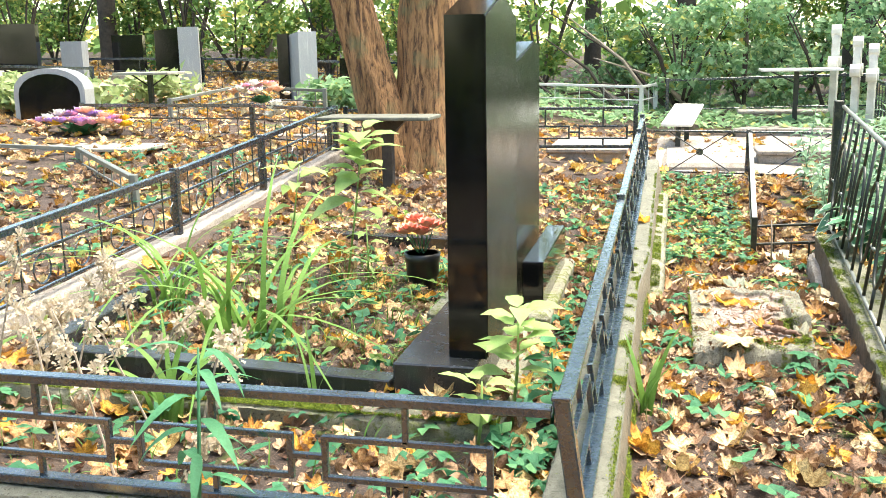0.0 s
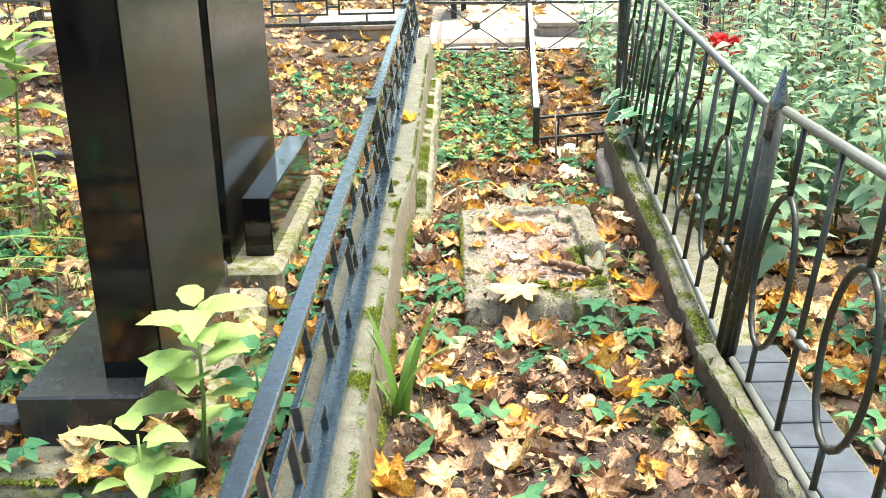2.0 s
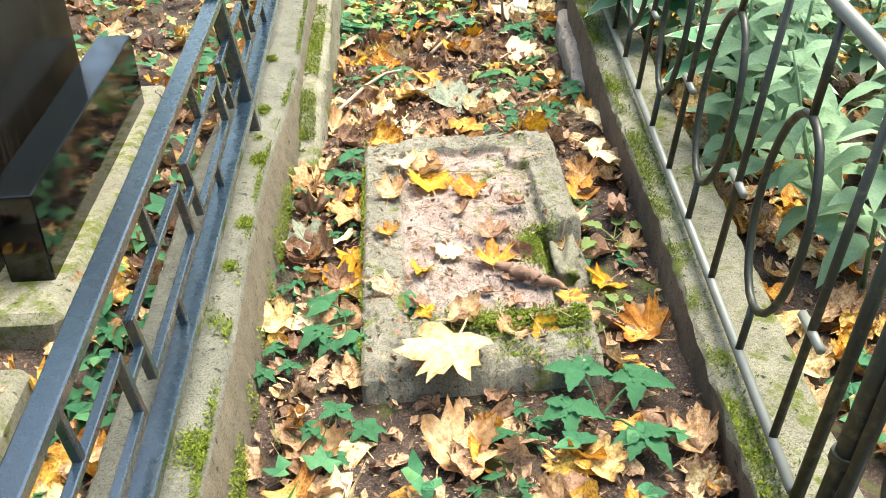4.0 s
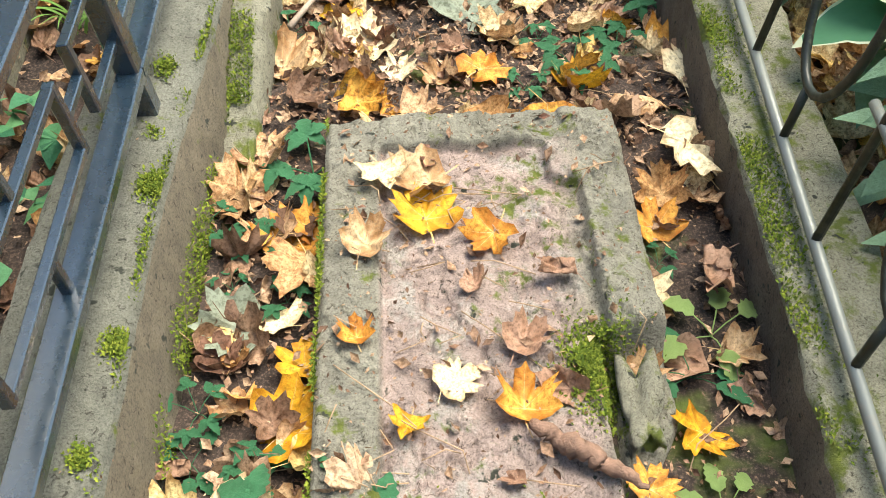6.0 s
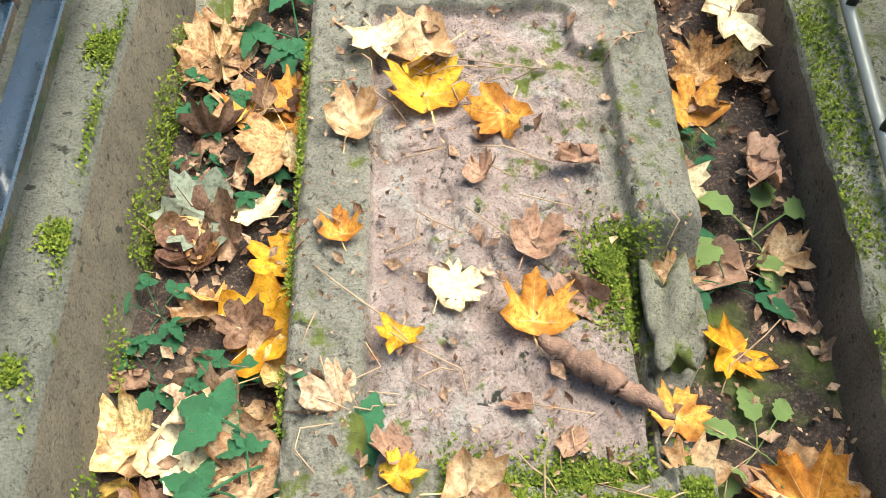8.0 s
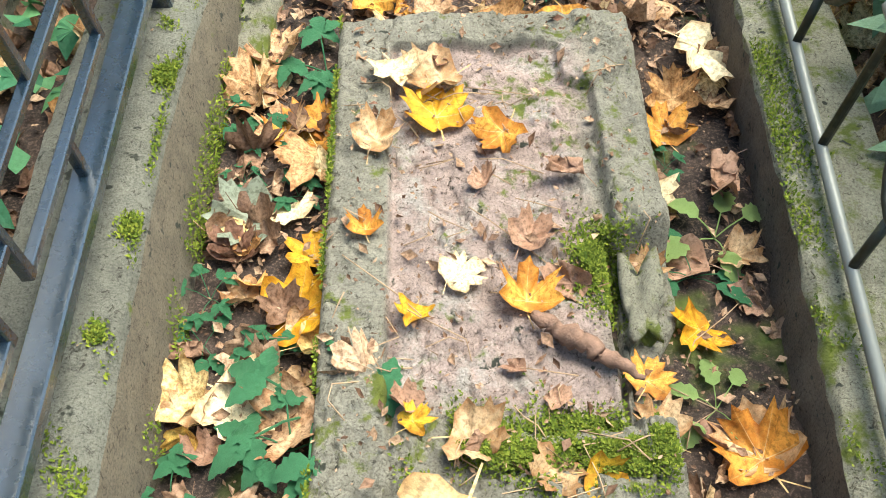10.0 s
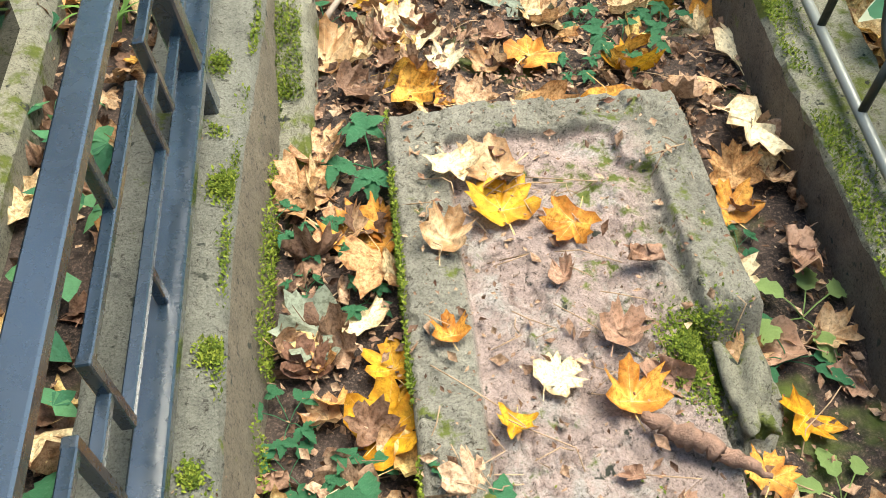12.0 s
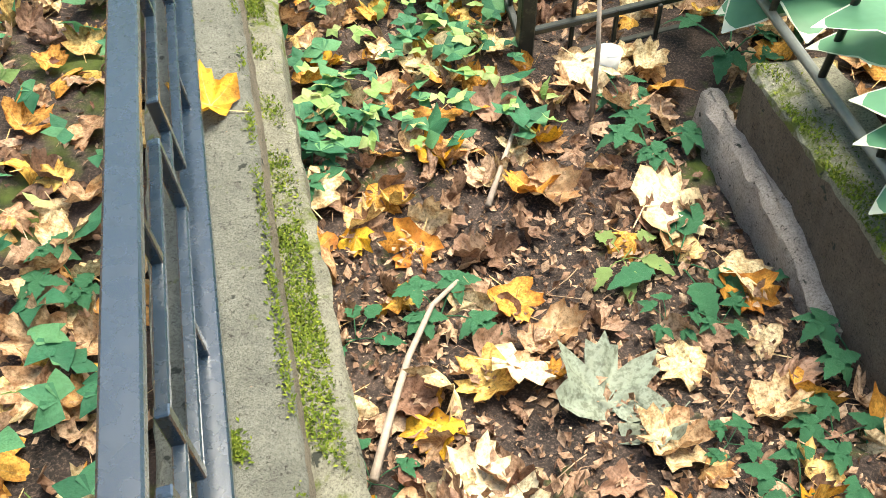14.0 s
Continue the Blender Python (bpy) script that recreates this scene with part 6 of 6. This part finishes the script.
def hosta(x, y, z, n, seed):
    rng = random.Random(seed)
    ob = thing("hosta_plant", (x, y, z), "hosta with white-edged green leaves hanging over a kerb", "plant", "hostas")
    for i in range(n):
        a = rng.uniform(0, 6.28)
        L = rng.uniform(0.17, 0.25)
        T = rot_zyx(np.array([a]), np.array([rng.uniform(0.05, 0.7)]), np.array([rng.uniform(-0.2, 0.2)]))[0]
        base = np.array([x, y, z + rng.uniform(0.12, 0.28)])
        tv, tf = ovate(L, L * 0.92, 0.55, 0.12, 12, 0.56, 0.05, 0.0, (-1, -0.88, 0, 0.88, 1))
        P = (T @ (tv + np.array([0, 0.05, 0])).T).T + base
        inner = [tuple(q) for r_, q in enumerate(tf) if r_ % 4 in (1, 2) and 3 < r_ < 4 * 11]
        outer = [tuple(q) for r_, q in enumerate(tf) if not (r_ % 4 in (1, 2) and 3 < r_ < 4 * 11)]
        rim = part("leaf", MB().add(P, outer), HOSTA_RIM, ob, smooth=True)
        part("leaf_centre", MB().add(P, inner), HOSTA_MID, rim, "darker green middle of the leaf", True)
        part("stem", MB().tube([(x, y, z), tuple(base + (T @ np.array([0, 0.05, 0])))], 0.004, 5), GREEN, ob)


hosta(1.9, 6.22, 0.12, 18, 1)
hosta(1.98, 6.5, 0.08, 12, 2)
hosta(2.05, 5.6, 0.05, 9, 3)
hosta(1.98, 7.0, 0.05, 10, 4)

# pale ferns among the far graves
for i, (x, y) in enumerate(((-7.2, 11.0), (-6.6, 11.4), (-7.8, 11.6), (-6.2, 12.6), (-3.6, 12.8), (-3.2, 13.2))):
    z = gz_at(x, y)
    ob = thing("fern", (x, y, z), "pale green fern clump among graves", "fern", "ferns")
    foliage(ob, *cloud([(x + 0.15 * k, y, z + 0.25) for k in (-2, 0, 2)], [0.35] * 3, 110, (0.1, 0.2), 40 + i, 0.6), FERN if i < 4 else BUSH, "fronds")

# ---- woodland behind ----
def shrub(x, y, r, h, seed, material, label):
    rng = random.Random(seed)
    z = gz_at(x, y)
    ob = thing("shrub", (x, y, z), label, "shrub", "woodland shrubs")
    for k in range(5):
        a = rng.uniform(0, 6.28)
        part("branch", MB().tube([(x, y, z - 0.05), (x + math.cos(a) * r * 0.4, y + math.sin(a) * r * 0.3, z + h * 0.5), (x + math.cos(a) * r * 0.8, y + math.sin(a) * r * 0.5, z + h * rng.uniform(0.7, 1))], [0.03, 0.02, 0.008], 5), DARK_BARK, ob)
    cs = [(x + rng.gauss(0, r * 0.5), y + rng.gauss(0, r * 0.4), z + h * rng.uniform(0.12, 0.95)) for k in range(12)]
    foliage(ob, *cloud(cs, [r * rng.uniform(0.22, 0.42) for k in range(12)], 110, (0.07, 0.17), seed), material)


_r = random.Random(77)
for i in range(34):
    x = -16 + i * 0.82 + _r.uniform(-0.3, 0.3)
    shrub(x, _r.uniform(16.4, 20.5), _r.uniform(0.8, 1.3), _r.uniform(1.5, 3.0), 200 + i, BUSH if (x > -2 and i % 3) else WOODS, "dense green woodland shrub behind the graves")
for i, (x, y) in enumerate(((0.9, 15.9), (1.9, 16.3), (3.1, 16.0), (4.3, 15.6), (5.3, 14.6), (6.0, 12.5), (5.6, 10.2))):
    shrub(x, y, 0.9, 1.8, 300 + i, BUSH, "grey-green leafy shrub behind the graves")

# shrubs that close the place at the sides and behind
for i in range(40):
    a = math.pi * (1.0 + 1.0 * i / 39) + _r.uniform(-0.03, 0.03)
    rx, ry = 8.5 + _r.uniform(-0.8, 1.2), 6.0 + _r.uniform(-0.6, 1.5)
    shrub(0.5 + rx * math.cos(a), 2.0 + ry * math.sin(a), 1.3, 3.6 + (i % 4) * 0.5, 500 + i, WOODS, "tall dark green shrub at the cemetery's edge")
for i in range(12):
    shrub(7.6 + _r.uniform(0, 1.2), 2.5 + i * 1.05, 1.2, 3.2, 560 + i, WOODS, "tall dark green shrub beside the graves")
    shrub(-12.5 + _r.uniform(-1, 1), 2.5 + i * 1.2, 1.2, 3.0, 580 + i, WOODS, "tall dark green shrub beside the graves")

brush = thing("fallen_branches", (0.4, 16.2, 0.3), "tangle of bare fallen branches before the woods", "branches")
for i in range(16):
    x, y = _r.uniform(-0.8, 1.6), _r.uniform(15.8, 16.8)
    a, L = _r.uniform(-0.6, 0.9), _r.uniform(1.0, 2.6)
    part("branch", MB().tube([(x, y, 0.25), (x - L * 0.4, y, 0.35 + L * 0.4 * a + 0.3), (x - L * 0.9, y + 0.1, 0.5 + L * abs(a))], [0.04, 0.028, 0.01], 6), DARK_BARK if i % 2 else TWIG, brush)


def wood_tree(x, y, h, r, seed, leaves=True):
    rng = random.Random(seed)
    z = gz_at(x, y)
    ob = thing("woodland_tree", (x, y, z), "tall woodland tree with dark trunk and green crown", "tree", "woodland trees")
    lean = rng.uniform(-0.6, 0.6)
    part("trunk", trunk([(x, y, z - 0.1), (x + lean * 0.2, y, z + h * 0.3), (x + lean, y, z + h)], [r * 1.3, r, r * 0.35], seed, 14), DARK_BARK, ob, smooth=True)
    cs = []
    for k in range(5):
        a, f = rng.uniform(0, 6.28), rng.uniform(0.4, 0.85)
        p = Vector((x + lean * f, y, z + h * f))
        q = p + Vector((math.cos(a) * h * 0.2, math.sin(a) * h * 0.2, h * 0.12))
        part("limb", MB().tube([p, q], [r * 0.4, r * 0.12], 6), DARK_BARK, ob)
        cs.append(tuple(q))
    cs += [(x + lean + rng.gauss(0, h * 0.13), y + rng.gauss(0, h * 0.13), z + h * rng.uniform(0.45, 1.02)) for k in range(14)]
    foliage(ob, *cloud(cs, [h * 0.1] * len(cs), 60, (0.18, 0.38), seed), WOODS)


k = 0
for x, y in ((-13, 21), (-10.5, 18.5), (-8.6, 22), (-6.2, 19.5), (-4.4, 23), (-3.0, 18.8), (-0.9, 22), (1.0, 20), (2.8, 23), (3.9, 18.5), (5.2, 21), (7.0, 18), (8.5, 22), (10, 15), (9, 8), (11, 2), (-12, 12), (-13, 5), (-9, -3), (-2, -7), (5, -6), (10, -3)):
    wood_tree(x, y, 9 + (k * 37 % 50) / 10, 0.13 + 0.02 * (k % 5), 400 + k)
    k += 1
rng_w = np.random.default_rng(91)
n = 16000
wx, wy = rng_w.uniform(-40, 34, n), rng_w.uniform(22, 42, n)
wz = ground_z(wx, wy) + 7 * rng_w.random(n) ** 1.6
V, F = spread(KITE, np.stack([wx, wy, wz], -1), rng_w.uniform(0.25, 0.6, n), rot_zyx(rng_w.uniform(0, 6.28, n), rng_w.normal(0, 0.6, n), rng_w.normal(0, 0.6, n)), rng_w)
tagged(new("far_woods", array_mesh("far_woods", V, F, WOODS)), "dim green depth of the woods behind the cemetery", "woods", kind="stuff")
